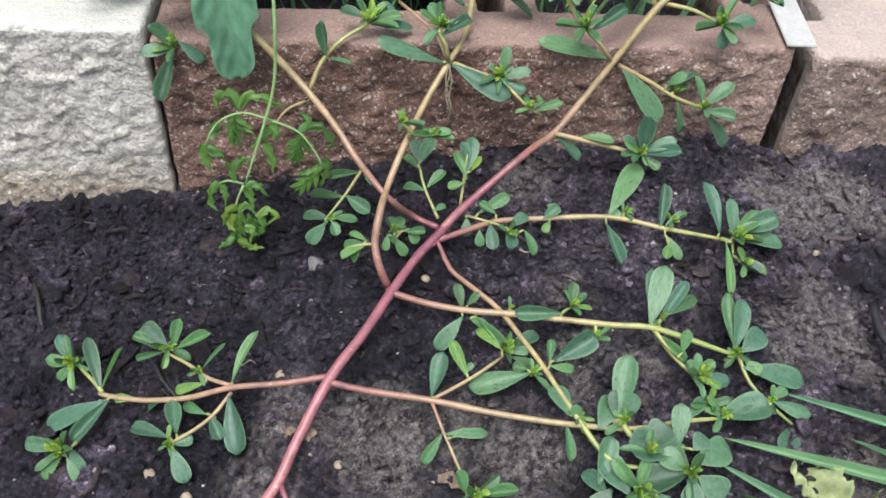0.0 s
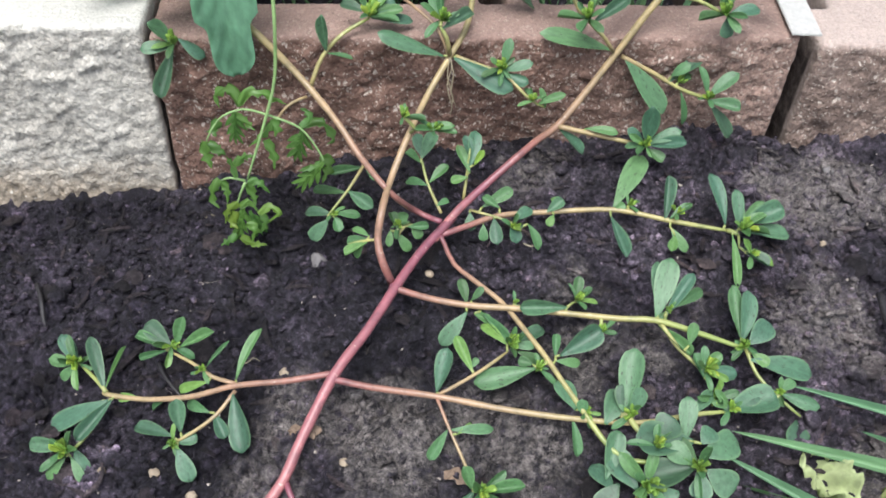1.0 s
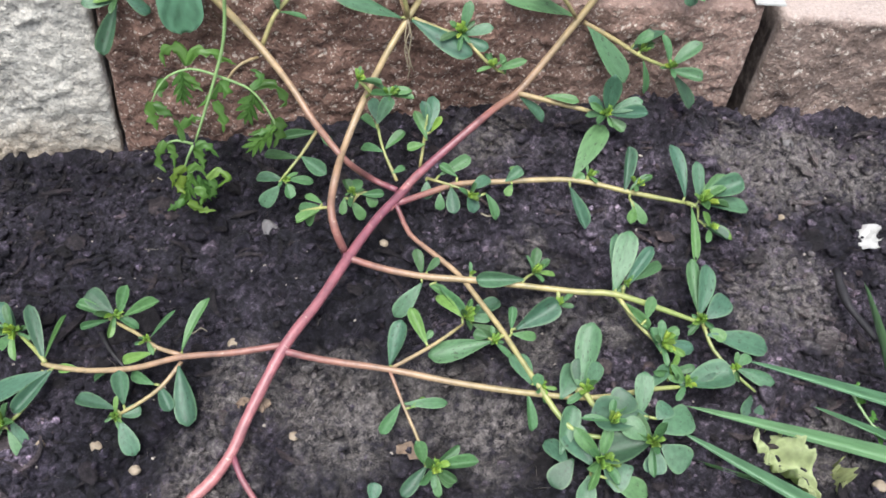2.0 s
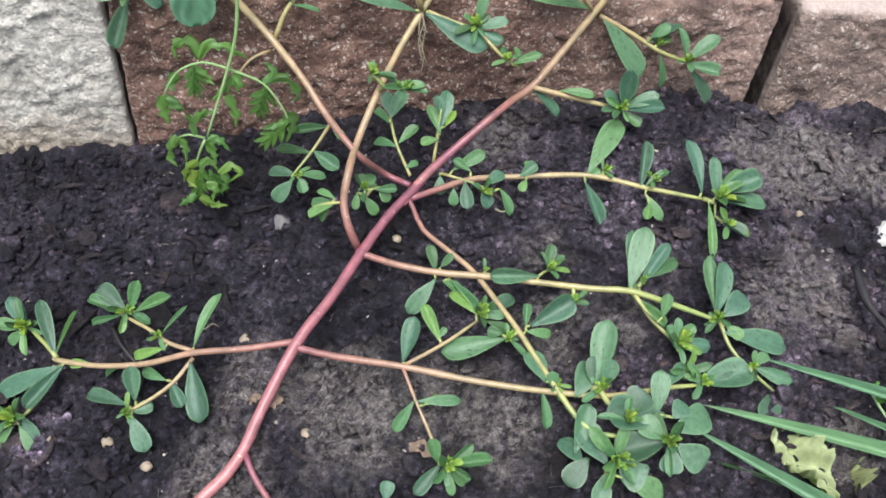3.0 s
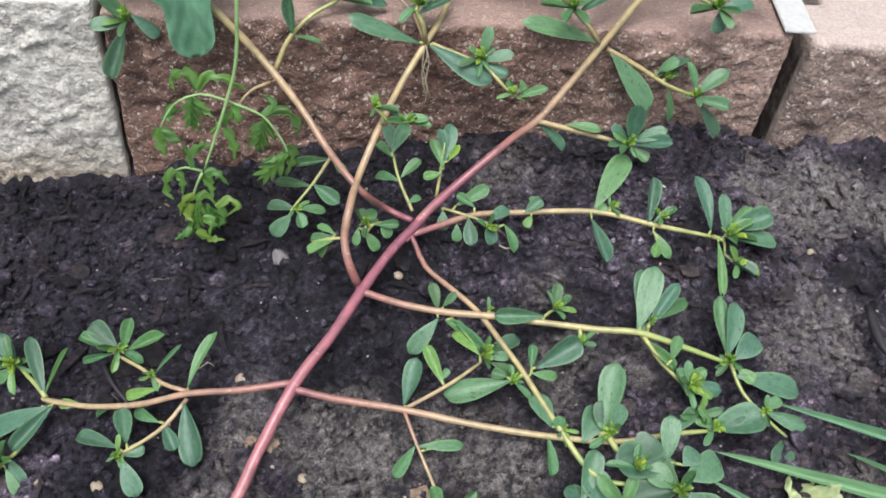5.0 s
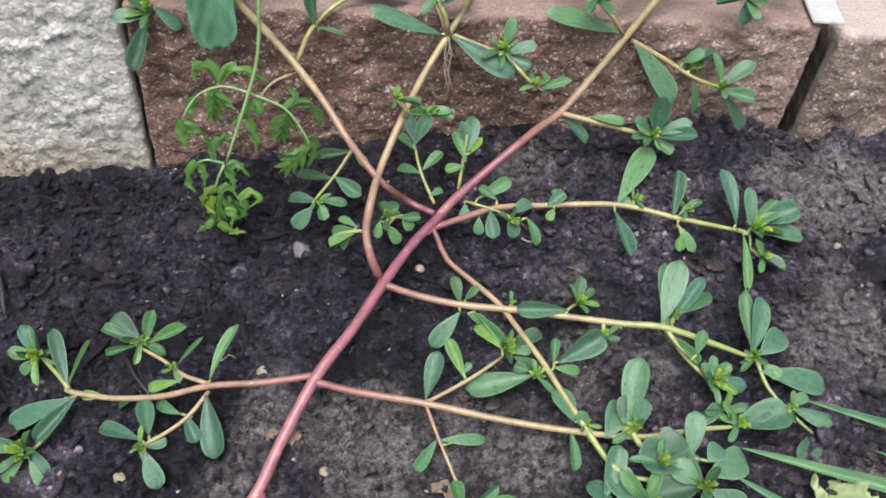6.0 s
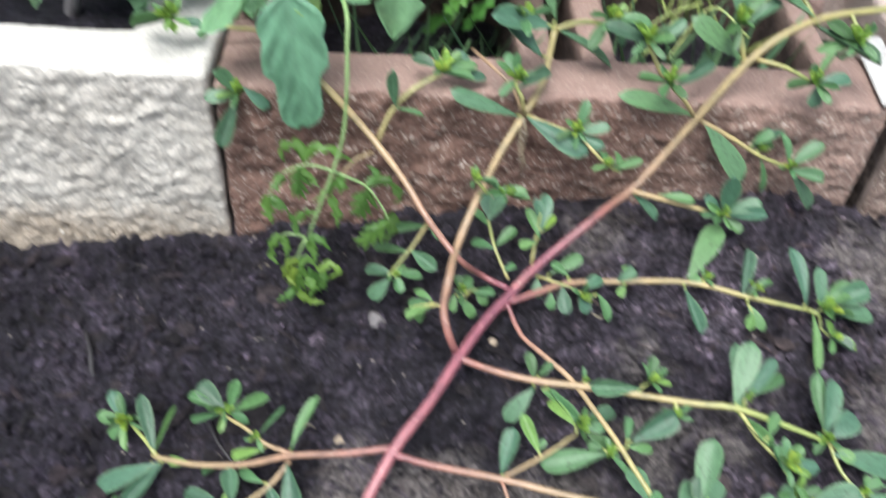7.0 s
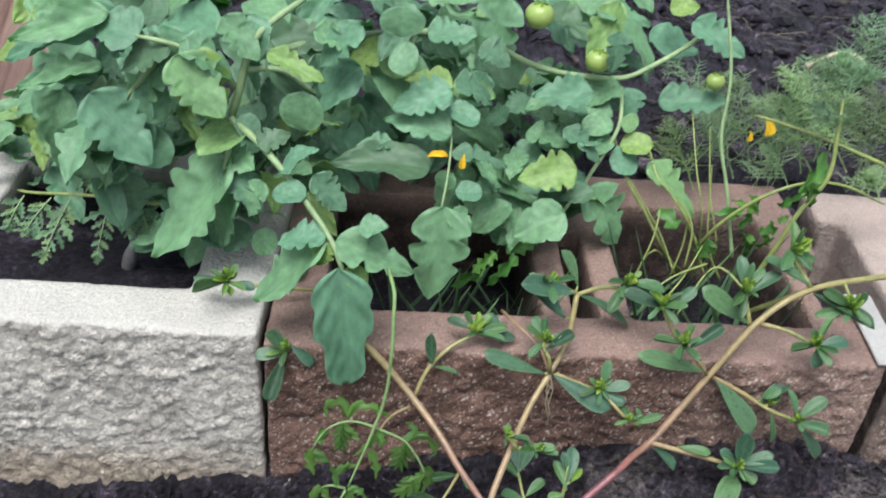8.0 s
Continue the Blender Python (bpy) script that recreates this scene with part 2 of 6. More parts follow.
SOIL = soil_material("black_potting_soil", (0.0062, 0.0058, 0.0072), (0.0228, 0.021, 0.027), (0.094, 0.087, 0.106))
CLOD = soil_material("soil_clods", (0.008, 0.0075, 0.0093), (0.032, 0.0295, 0.0375), (0.125, 0.115, 0.136), True)
BARK = soil_material("bark_bits", (0.012, 0.010, 0.0105), (0.03, 0.026, 0.026), (0.06, 0.052, 0.05), True)
STRAW_DULL = plain_material("dull_straw", (0.26, 0.23, 0.165), 0.8, 0.3, 150)
FIBRE = plain_material("root_fibre", (0.24, 0.21, 0.18), 0.8, 0.3, 200)
GRIT = plain_material("pale_grit", (0.34, 0.3, 0.26), 0.8, 0.3, 200)
PALE = speck_material("cream_concrete", (0.64, 0.605, 0.54), (0.49, 0.455, 0.4), (0.74, 0.71, 0.65), (0.61, 0.59, 0.54), 0.12, 0.0022, 0.45, None, ((0.36, 0.275, 0.19), 0.018, 0.04))
BROWN = speck_material("red_brown_concrete", (0.265, 0.16, 0.126), (0.145, 0.085, 0.066), (0.58, 0.49, 0.42), (0.335, 0.228, 0.192), 0.36, 0.0028, 0.5, ((0.39, 0.275, 0.23), 0.05, 0.19))
TAN = speck_material("faded_brown_concrete", (0.31, 0.23, 0.195), (0.19, 0.135, 0.112), (0.62, 0.54, 0.47), (0.5, 0.405, 0.36), 0.3, 0.0025)
STEM = stem_material("purslane_stem")
LEAF = leaf_material("purslane_leaf", (0.072, 0.155, 0.084), (0.098, 0.2, 0.08), 0.46, 0.7, 0.12, 0, 0.5, True)
SHOOT = leaf_material("purslane_shoot_leaf", (0.095, 0.205, 0.075), (0.16, 0.29, 0.07), 0.45, 0.3, 0.2, 0, 0.5, True)
BUD = leaf_material("purslane_bud", (0.24, 0.38, 0.07), (0.36, 0.46, 0.08), 0.4, 0, 0.3)
TOMLEAF = leaf_material("tomato_leaf", (0.192, 0.37, 0.198), (0.27, 0.42, 0.12), 0.5, 0, 0.3, 0.08, 0.5, low=0.55)
WEEDSTEM = plain_material("weed_stem", (0.2, 0.32, 0.12), 0.5, 0.25, 150)
TOMSTEM = plain_material("tomato_stem", (0.27, 0.39, 0.19), 0.5, 0.25, 150)
FROND = leaf_material("frond_leaf", (0.10, 0.255, 0.045), (0.16, 0.33, 0.06), 0.4, 0, 0.3)
GRASS = leaf_material("grass_blade", (0.155, 0.28, 0.135), (0.2, 0.33, 0.16), 0.36, 0, 0.1)
FRUIT = plain_material("green_tomato", (0.32, 0.44, 0.12), 0.35, 0.12, 40)
PETAL = plain_material("yellow_petal", (0.85, 0.55, 0.03), 0.5, 0.1, 200)
PAPER = plain_material("white_plastic", (0.45, 0.44, 0.42), 0.5, 0.12, 300)
PEBBLE = plain_material("tan_pebble", (0.3, 0.24, 0.175), 0.7, 0.3, 250)
CHIP = plain_material("wood_chip", (0.20, 0.14, 0.1), 0.85, 0.4, 220)
PLANK = wood_material("weathered_plank")
DRY = plain_material("dry_stalk", (0.27, 0.225, 0.15), 0.8, 0.3, 150)
DILL = leaf_material("dill_thread", (0.38, 0.52, 0.3), (0.44, 0.56, 0.32), 0.5, 0, 0.4)


# ---- building helpers ----
def V(p):
    return Vector(p) / 1000.0


def mesh_from(name, verts, faces, mat, smooth=True):
    me = bpy.data.meshes.new(name)
    me.from_pydata([tuple(v) for v in verts], [], faces)
    me.materials.append(mat)
    if smooth:
        me.polygons.foreach_set("use_smooth", [True] * len(me.polygons))
    me.update()
    return me


def part(name, me, parent, label=""):
    """A mesh as one part under a thing or under a part; its mesh is in world metres unless it is given a pose afterwards."""
    ob = new(name, me)
    ob.parent = parent
    if parent.parent is None:
        ob.matrix_parent_inverse = Matrix.Translation(-parent.location)
    if label:
        ob["label"] = label
    return ob


def thing(name, at, label, category, group=""):
    ob = new(name)
    ob.location = V(at)
    ob.empty_display_size = 0.02
    return tagged(ob, label, category, group)


def spline(points, step=0.004):
    """Catmull-Rom through the points; places and the share of the way."""
    p = [Vector(q) for q in points]
    p = [p[0] * 2 - p[1]] + p + [p[-1] * 2 - p[-2]]
    out = []
    n = len(p) - 3
    for i in range(n):
        a, b, c, d = p[i : i + 4]
        k = max(2, int((c - b).length / step))
        for j in range(k + (i == n - 1)):
            t = j / k
            out.append((0.5 * (2 * b + (c - a) * t + (2 * a - 5 * b + 4 * c - d) * t * t + (3 * b - a - 3 * c + d) * t ** 3), (i + t) / n))
    return out


def tube(name, points, r0, r1, mat, ripe=(0, 1), sides=8, lumps=0.0, step=0.004):
    """A tapered stalk along a spline, closed at both ends."""
    line = spline(points, step)
    verts, faces, tone = [], [], []
    side = None
    for i, (c, t) in enumerate(line):
        ahead = (line[min(i + 1, len(line) - 1)][0] - line[max(i - 1, 0)][0]).normalized()
        if side is None:
            side = ahead.orthogonal().normalized()
        side = (side - ahead * side.dot(ahead)).normalized()
        up = ahead.cross(side)
        r = r0 + (r1 - r0) * t
        r *= 1 + lumps * noise.noise(c * 90)
        if r0 < 0.0018:
            r *= 1 - 0.35 * max(0.0, (t - 0.85) / 0.15) ** 2
        for k in range(sides):
            a = 2 * math.pi * k / sides
            verts.append(c + (side * math.cos(a) + up * math.sin(a)) * r)
            tone.append(ripe[0] + (ripe[1] - ripe[0]) * t ** 0.92)
    for i in range(len(line) - 1):
        for k in range(sides):
            a, b = i * sides + k, i * sides + (k + 1) % sides
            faces.append((a, b, b + sides, a + sides))
    faces.append(tuple(range(sides))[::-1])
    faces.append(tuple(range(len(verts) - sides, len(verts))))
    me = mesh_from(name, verts, faces, mat)
    me.attributes.new("ripe", "FLOAT", "POINT").data.foreach_set("value", tone)
    return me


def blade(name, profile, mat, rows=12, cols=6, cup=0.12, curl=0.15, wave=0.0, thick=0.03, crease=0.0, seed=0):
    """A leaf 1 long and 1 wide along +Y, facing +Z, as a closed skin; profile gives the half width at a share of the length."""
    rnd = random.Random(seed)
    ph = rnd.uniform(0, 9)
    top, low = [], []
    for i in range(rows + 1):
        t = i / rows
        for j in range(cols + 1):
            u = 2 * j / cols - 1
            w = profile(t, u)
            x = u * w
            z = cup * (abs(u) ** 1.6) * w - curl * t * t + wave * math.sin(ph + 9 * t + 2.5 * u) * abs(u)
            z -= crease * (1 - abs(u)) ** 3
            z += 0.5 * crease * math.sin(28 * (t - 0.35 * abs(u))) * (0.3 + abs(u)) * (w > 0.05)
            h = thick * (1 - abs(u) ** 4) * min(1, 8 * w)
            top.append((x, t, z + h / 2))
            low.append((x, t, z - h / 2))
    n, faces, c = len(top), [], cols + 1
    for i in range(rows):
        for j in range(cols):
            a = i * c + j
            faces.append((a, a + 1, a + c + 1, a + c))
            faces.append((n + a, n + a + c, n + a + c + 1, n + a + 1))
        for j, flip in ((0, True), (cols, False)):
            a = i * c + j
            q = (a, a + c, n + a + c, n + a)
            faces.append(q[::-1] if flip else q)
    for i, flip in ((0, False), (rows, True)):
        for j in range(cols):
            a = i * c + j
            q = (a, a + 1, n + a + 1, n + a)
            faces.append(q if flip else q[::-1])
    me = mesh_from(name, top + low, faces, mat)
    me.attributes.new("edge", "FLOAT", "POINT").data.foreach_set("value", [abs(2 * (k % c) / cols - 1) for k in range(n)] * 2)
    return me


def spoon(t, u):
    """Half width of a purslane leaf: a narrow wedge that swells to a blunt round tip."""
    if t < 0.7:
        return 0.06 + 0.44 * math.sin(math.pi / 2 * (t / 0.7)) ** 1.2
    return 0.50 * max(0.0, 1 - ((t - 0.7) / 0.302) ** 2.4) ** 0.5 + 0.003


def toothed(seed, lobes=3, depth=0.3):
    """Half width of a tomato leaflet: an egg shape with a few broad, blunt lobes parted by narrow notches."""
    rnd = random.Random(seed)
    shift = (rnd.uniform(-0.3, 0.3), rnd.uniform(-0.3, 0.3))

    def half(t, u):
        if t <= 0.0 or t >= 0.995:
            return 0.012
        base = 0.5 * math.sin(math.pi * t ** 0.66) ** 0.78
        side = shift[u > 0]
        cut = 0.0
        for k in range(lobes):
            at = 0.22 + (0.52 / lobes) * (k + 0.5 + 0.5 * side)
            cut += depth * (1 - 0.35 * k / lobes) * math.exp(-(((t - at) / (0.05 if t < at else 0.028)) ** 2))
        fine = 0.025 * math.sin(t * 31 + seed + 2 * side)
        return max(0.012, base * (1 - min(0.7, cut) + fine * (t > 0.15)))

    return half


def hanging(t, u):
    """Half width of a long drooping leaflet: two broad shoulders and a blunt tongue."""
    if t <= 0.0:
        return 0.02
    if t < 0.52:
        w = 0.5 * math.sin(math.pi / 2 * min(1.0, t / 0.2)) ** 0.7 * (1 - 0.10 * math.exp(-(((t - 0.3) / 0.05) ** 2)))
    else:
        w = 0.335 + 0.165 * math.exp(-(((t - 0.52) / 0.05) ** 2))
    if t > 0.8:
        w *= max(0.0, 1 - ((t - 0.8) / 0.205) ** 2.2) ** 0.5
    return w + 0.004


def oval(t, u):
    return 0.5 * math.sqrt(max(0.0, 1 - (2 * t - 1) ** 2)) + 0.004


LEAVES = [blade("leaf", spoon, LEAF, 12, 6, cup, curl, 0.0, 0.05, cr, k) for k, (cup, curl, cr) in enumerate([(0.22, 0.05, 0.0015), (0.08, 0.18, 0.002), (0.42, -0.1, 0.002), (0.18, 0.28, 0.0015), (-0.15, 0.1, 0.001)])]
SHOOTS = [blade("leaf", spoon, SHOOT, 12, 6, cup, curl, 0.0, 0.05, 0.0015, k) for k, (cup, curl) in enumerate([(0.25, 0.05), (0.1, 0.2), (0.45, -0.1), (0.2, 0.3)])]
BUDS = [blade("leaf", spoon, BUD, 9, 4, 0.4, -0.15, 0.0, 0.12, 0.004, k) for k in range(2)]
TOMATO = [blade("leaflet", toothed(k, lobes, depth), TOMLEAF, 44, 10, 0.16, curl, 0.045, 0.012, 0.022, k) for k, (lobes, depth, curl) in enumerate([(3, 0.34, 0.2), (2, 0.45, 0.35), (1, 0.25, 0.1), (2, 0.4, 0.45), (3, 0.3, -0.05), (1, 0.2, 0.2), (2, 0.5, 0.25)])]
HANGING = blade("leaflet", hanging, TOMLEAF, 40, 12, 0.12, 0.22, 0.02, 0.012, 0.02, 2)
ROUND = [blade("leaflet", oval, TOMLEAF, 10, 8, 0.15, curl, 0.03, 0.012, 0.03, k) for k, curl in enumerate((0.1, 0.3))]
pick = random.Random(4)


def placed(ob, base, tip, width, face, thick=None):
    """Lays a blade from base to tip, its upper side turned to face."""
    base, tip = V(base), V(tip)
    y = tip - base
    length = y.length
    y.normalize()
    f = Vector(face)
    x = y.cross(f).normalized()
    z = x.cross(y)
    m = Matrix((x * width / 1000, y * length, z * (thick or length))).transposed().to_4x4()
    m.translation = base
    ob.matrix_basis = m
    return ob


AXES, JOINTS = [], []


def leaf(stem, base, tip, width, face=None, meshes=LEAVES):
    """A purslane leaf on a stem, in millimetres."""
    j = [pick.uniform(-0.35, 0.35) for _ in range(2)]
    face = face or (j[0], -0.4 + j[1], 1)
    JOINTS.append((stem, V(base), 9, 0.00055))
    if meshes is LEAVES and width < 5.6:
        meshes = SHOOTS
    return placed(part("leaf", pick.choice(meshes), stem), base, tip, width, face, min(0.02, (V(tip) - V(base)).length))


def rosette(stem, at, size, count, lean=(0, 0, 1), seed=0):
    """A shoot tip: slim leaves in loose pairs, most of them swept to one side, round a knot of yellow-green buds."""
    rnd = random.Random(seed)
    JOINTS.append((stem, V(at), 16, 0.0008))
    up = (Vector(lean) + Vector((rnd.uniform(-0.6, 0.6), rnd.uniform(-0.7, 0.2), 0))).normalized()
    size *= 1.12
    a = up.orthogonal().normalized()
    b = up.cross(a)
    turn = rnd.uniform(0, 6)
    sweep = a * math.cos(turn) * 0.35 + b * math.sin(turn) * 0.35
    for k in range(count):
        ang = turn + k * 2.4 + rnd.uniform(-0.5, 0.5)
        inner = k / count
        out = (a * math.cos(ang) + b * math.sin(ang)) * (1 - 0.45 * inner) + sweep + up * (0.25 + 0.9 * inner) * rnd.uniform(0.6, 1.4)
        ln = size * (1 - 0.55 * inner) * rnd.uniform(0.65, 1.25)
        tip = Vector(at) + out.normalized() * ln
        placed(part("leaf", pick.choice(SHOOTS if inner < 0.6 else BUDS), stem), at, tip, ln * rnd.uniform(0.24, 0.37), up + Vector((rnd.uniform(-0.4, 0.4), rnd.uniform(-0.4, 0.4), 0)), ln / 1000)
    for k in range(6):
        ang = turn + 1.05 * k
        out = (a * math.cos(ang) + b * math.sin(ang)) * rnd.uniform(0.2, 0.8) + up
        ln = size * rnd.uniform(0.34, 0.6)
        placed(part("bud", BUDS[k % 2], stem), at, Vector(at) + out.normalized() * ln, ln * 0.36, out + a * 0.7, ln / 800)


def stalk(plant, points, r0, r1, ripe=(0.5, 1.0), name="stem", mat=None, label=""):
    """A branch through points in millimetres; radii in millimetres."""
    AXES.extend(p for p, _ in spline([V(p) for p in points], 0.002))
    return part(name, tube(name, [V(p) for p in points], r0 / 1160, r1 / 1160, mat or STEM, ripe, 12, 0.09), plant, label)


def petioles():
    """Short stalks that tie every leaf and shoot to the nearest branch."""
    def gap(joint):
        return min((joint[1] - q).length for q in AXES)

    for stem, at, reach, r in sorted(JOINTS, key=gap):
        root_at = min(AXES, key=lambda q: (at - q).length)
        span = (at - root_at).length
        if 0.0012 < span < reach / 1000:
            mid = (at + root_at) / 2 + Vector((0, 0, 0.08 * span))
            part("petiole", tube("petiole", [root_at, mid, at], r * 1.25, r, STEM, (0.9, 1.0), 6), stem)
            AXES.extend((mid, at))


def leaflet(stem, base, tip, width, face=(0, -0.5, 1), meshes=TOMATO):
    j = Vector((pick.uniform(-0.3, 0.3), pick.uniform(-0.3, 0.3), 0))
    return placed(part("leaflet", pick.choice(meshes), stem), base, tip, width, Vector(face) + j)


# ---- ground ----
def ground_height(x, y):
    """The lie of the soil: it climbs gently to the wall and to one side, with a low mound under the plant."""
    z = 0.016 + 0.11 * max(-0.5, min(0.15, x)) + 0.15 * max(-0.4, min(0.05, y))
    z += 0.009 * math.exp(-((x / 0.14) ** 2) - (((y + 0.1) / 0.09) ** 2))
    z -= 0.009 * math.exp(-(((x + 0.25) / 0.14) ** 2) - ((y / 0.05) ** 2)) - 0.004 * math.exp(-(((x - 0.06) / 0.10) ** 2) - ((y / 0.04) ** 2)) + 0.012 * max(0.0, min(1.0, (x - 0.15) / 0.06))
    z -= 0.03 * math.exp(-(((x - 0.178) / 0.016) ** 2)) * max(0.0, min(1.0, (y + 0.004) / 0.02)) * max(0.0, min(1.0, (0.2 - y) / 0.02))
    if y > 0.16:
        z += 0.03 * min(1.0, (y - 0.16) / 0.1)
    return z


def rough_ground(x, y):
    p = Vector((x, y, 0))
    z = ground_height(x, y)
    near = 1.0 if abs(x) < 0.6 and -0.5 < y < 0.7 else 0.3
    z += near * (0.005 * noise.noise(p * 28) + 0.005 * noise.noise(p * 80 + Vector((5, 1, 0))) + 0.006 * abs(noise.noise(p * 140)) - 0.006 * abs(noise.noise(p * 230)) + 0.0025 * noise.noise(p * 380))
    return z


def axis_lines(lo, hi, step, far):
    lines = list(np.arange(lo, hi, step))
    k, grow = step, 1.25
    a, b = lo, hi
    left, right = [], []
    while b < far:
        a, b, k = a - k, b + k, k * grow
        left.append(a)
        right.append(b)
    return left[::-1] + lines + right


def build_ground():
    xs, ys = axis_lines(-0.42, 0.42, 0.0026, 40), axis_lines(-0.33, 0.08, 0.0024, 40)
    verts = [(x, y, rough_ground(x, y)) for y in ys for x in xs]
    n = len(xs)
    faces = [(j * n + i, j * n + i + 1, j * n + n + i + 1, j * n + n + i) for j in range(len(ys) - 1) for i in range(n - 1)]
    tagged(new("ground", mesh_from("ground", verts, faces, SOIL)), "dark crumbly potting soil of a garden bed", "soil", kind="structure")


build_ground()


def lump(rnd, size, flat, seed):
    """Corners and faces of one broken lump: a low icosahedron pulled out of shape."""
    bm = bmesh.new()
    bmesh.ops.create_icosphere(bm, subdivisions=1, radius=1)
    s = Vector((rnd.uniform(0.6, 1.2), rnd.uniform(0.5, 1.0), rnd.uniform(0.35, 0.75) * flat)) * size
    off = Vector((rnd.uniform(0, 50), rnd.uniform(0, 50), seed))
    turn = Euler((rnd.uniform(-0.5, 0.5), rnd.uniform(-0.5, 0.5), rnd.uniform(0, 6.3))).to_matrix()
    pts = []
    for v in bm.verts:
        k = 1 + 0.45 * noise.noise(v.co * 1.3 + off) + rnd.uniform(-0.22, 0.22)
        pts.append(turn @ Vector((v.co.x * s.x, v.co.y * s.y, v.co.z * s.z)) * k)
    fs = [tuple(v.index for v in f.verts) for f in bm.faces]
    bm.free()
    return pts, fs


def scatter(name, count, area, size, mat, label, category, seed, flat=1.0, shape=None, smooth=False):
    """Many small bits lying on the soil, one object of stuff."""
    rnd = random.Random(seed)
    kinds = [(shape or lump)(rnd, 1.0, flat, k) for k in range(24)]
    verts, faces = [], []
    for _ in range(count):
        x, y = rnd.uniform(area[0], area[1]), rnd.uniform(area[2], area[3])
        s = size[0] + (size[1] - size[0]) * rnd.random() ** 3.4
        pts, fs = rnd.choice(kinds)
        a = rnd.uniform(0, 6.3)
        ca, sa = math.cos(a), math.sin(a)
        z = rough_ground(x, y) + s * 0.3
        o = len(verts)
        verts += [(x + (p.x * ca - p.y * sa) * s, y + (p.x * sa + p.y * ca) * s, z + p.z * s) for p in pts]
        faces += [tuple(i + o for i in f) for f in fs]
    tagged(new(name, mesh_from(name, verts, faces, mat, smooth)), label, category, kind="stuff")


def sliver(rnd, size, flat, seed):
    """A shred of bark: a bent, tapering strip with thickness."""
    pts, n = [], 4
    bend = rnd.uniform(-0.4, 0.4)
    for i in range(n + 1):
        t = i / n * 2 - 1
        w = 0.16 * (1 - 0.7 * t * t) * rnd.uniform(0.7, 1.2)
        for dy, dz in ((-w, -0.05), (w, -0.05), (w, 0.06), (-w, 0.06)):
            pts.append(Vector((t, dy + bend * t * t, dz + 0.12 * t * t * rnd.uniform(-1, 1))) * size)
    fs = [(i * 4 + k, i * 4 + (k + 1) % 4, i * 4 + 4 + (k + 1) % 4, i * 4 + 4 + k) for i in range(n) for k in range(4)]
    return pts, fs + [(3, 2, 1, 0), (n * 4, n * 4 + 1, n * 4 + 2, n * 4 + 3)]


def hair(rnd, size, flat, seed):
    """A curled fibre."""
    pts, n, a = [], 8, rnd.uniform(0, 6)
    p = Vector((-1, 0, 0.05))
    for i in range(n + 1):
        for k in range(3):
            pts.append(p + Vector((0, math.cos(2.1 * k), math.sin(2.1 * k))) * 0.022)
        a += rnd.uniform(-0.5, 0.5)
        p = p + Vector((math.cos(a * 0.5) * 0.25, math.sin(a) * 0.2, rnd.uniform(-0.04, 0.05)))
    return pts, [(i * 3 + k, i * 3 + (k + 1) % 3, i * 3 + 3 + (k + 1) % 3, i * 3 + 3 + k) for i in range(n) for k in range(3)]


FRONT = (-0.4, 0.42, -0.33, 0.0)
scatter("soil_lumps", 2600, FRONT, (0.0018, 0.0062), CLOD, "small lumps of potting soil", "soil", 21, flat=0.8, smooth=True)
scatter("soil_clods", 60000, FRONT, (0.00035, 0.0026), CLOD, "loose black crumbs and clods of potting soil", "soil", 11)
scatter("bark_shreds", 2200, FRONT, (0.0015, 0.009), BARK, "dark shreds of rotted bark mulch on the soil", "mulch", 12, shape=sliver)
scatter("bark_flakes", 1500, FRONT, (0.0018, 0.0075), BARK, "flat flakes of bark and rotted wood on the soil", "mulch", 19, flat=0.4)
scatter("root_fibres", 900, FRONT, (0.0012, 0.005), FIBRE, "pale hair-thin roots and fibres on the soil", "fibre", 14, shape=hair)
scatter("pale_grit", 1500, FRONT, (0.00025, 0.0012), GRIT, "pale specks of grit in the soil", "grit", 15)
scatter("clods_behind", 4000, (-0.6, 0.8, 0.19, 0.8), (0.003, 0.014), CLOD, "lumps of dark soil in the bed behind the wall", "soil", 16)
scatter("dry_grass", 500, (0.25, 0.6, 0.42, 0.8), (0.006, 0.02), STRAW_DULL, "thin dry grass stalks lying behind the wall", "dry grass", 17, shape=hair)
scatter("mulch_behind", 2500, (-0.7, 0.9, 0.17, 0.9), (0.004, 0.016), BARK, "dark bark mulch of the bed behind the wall", "mulch", 13, shape=sliver)


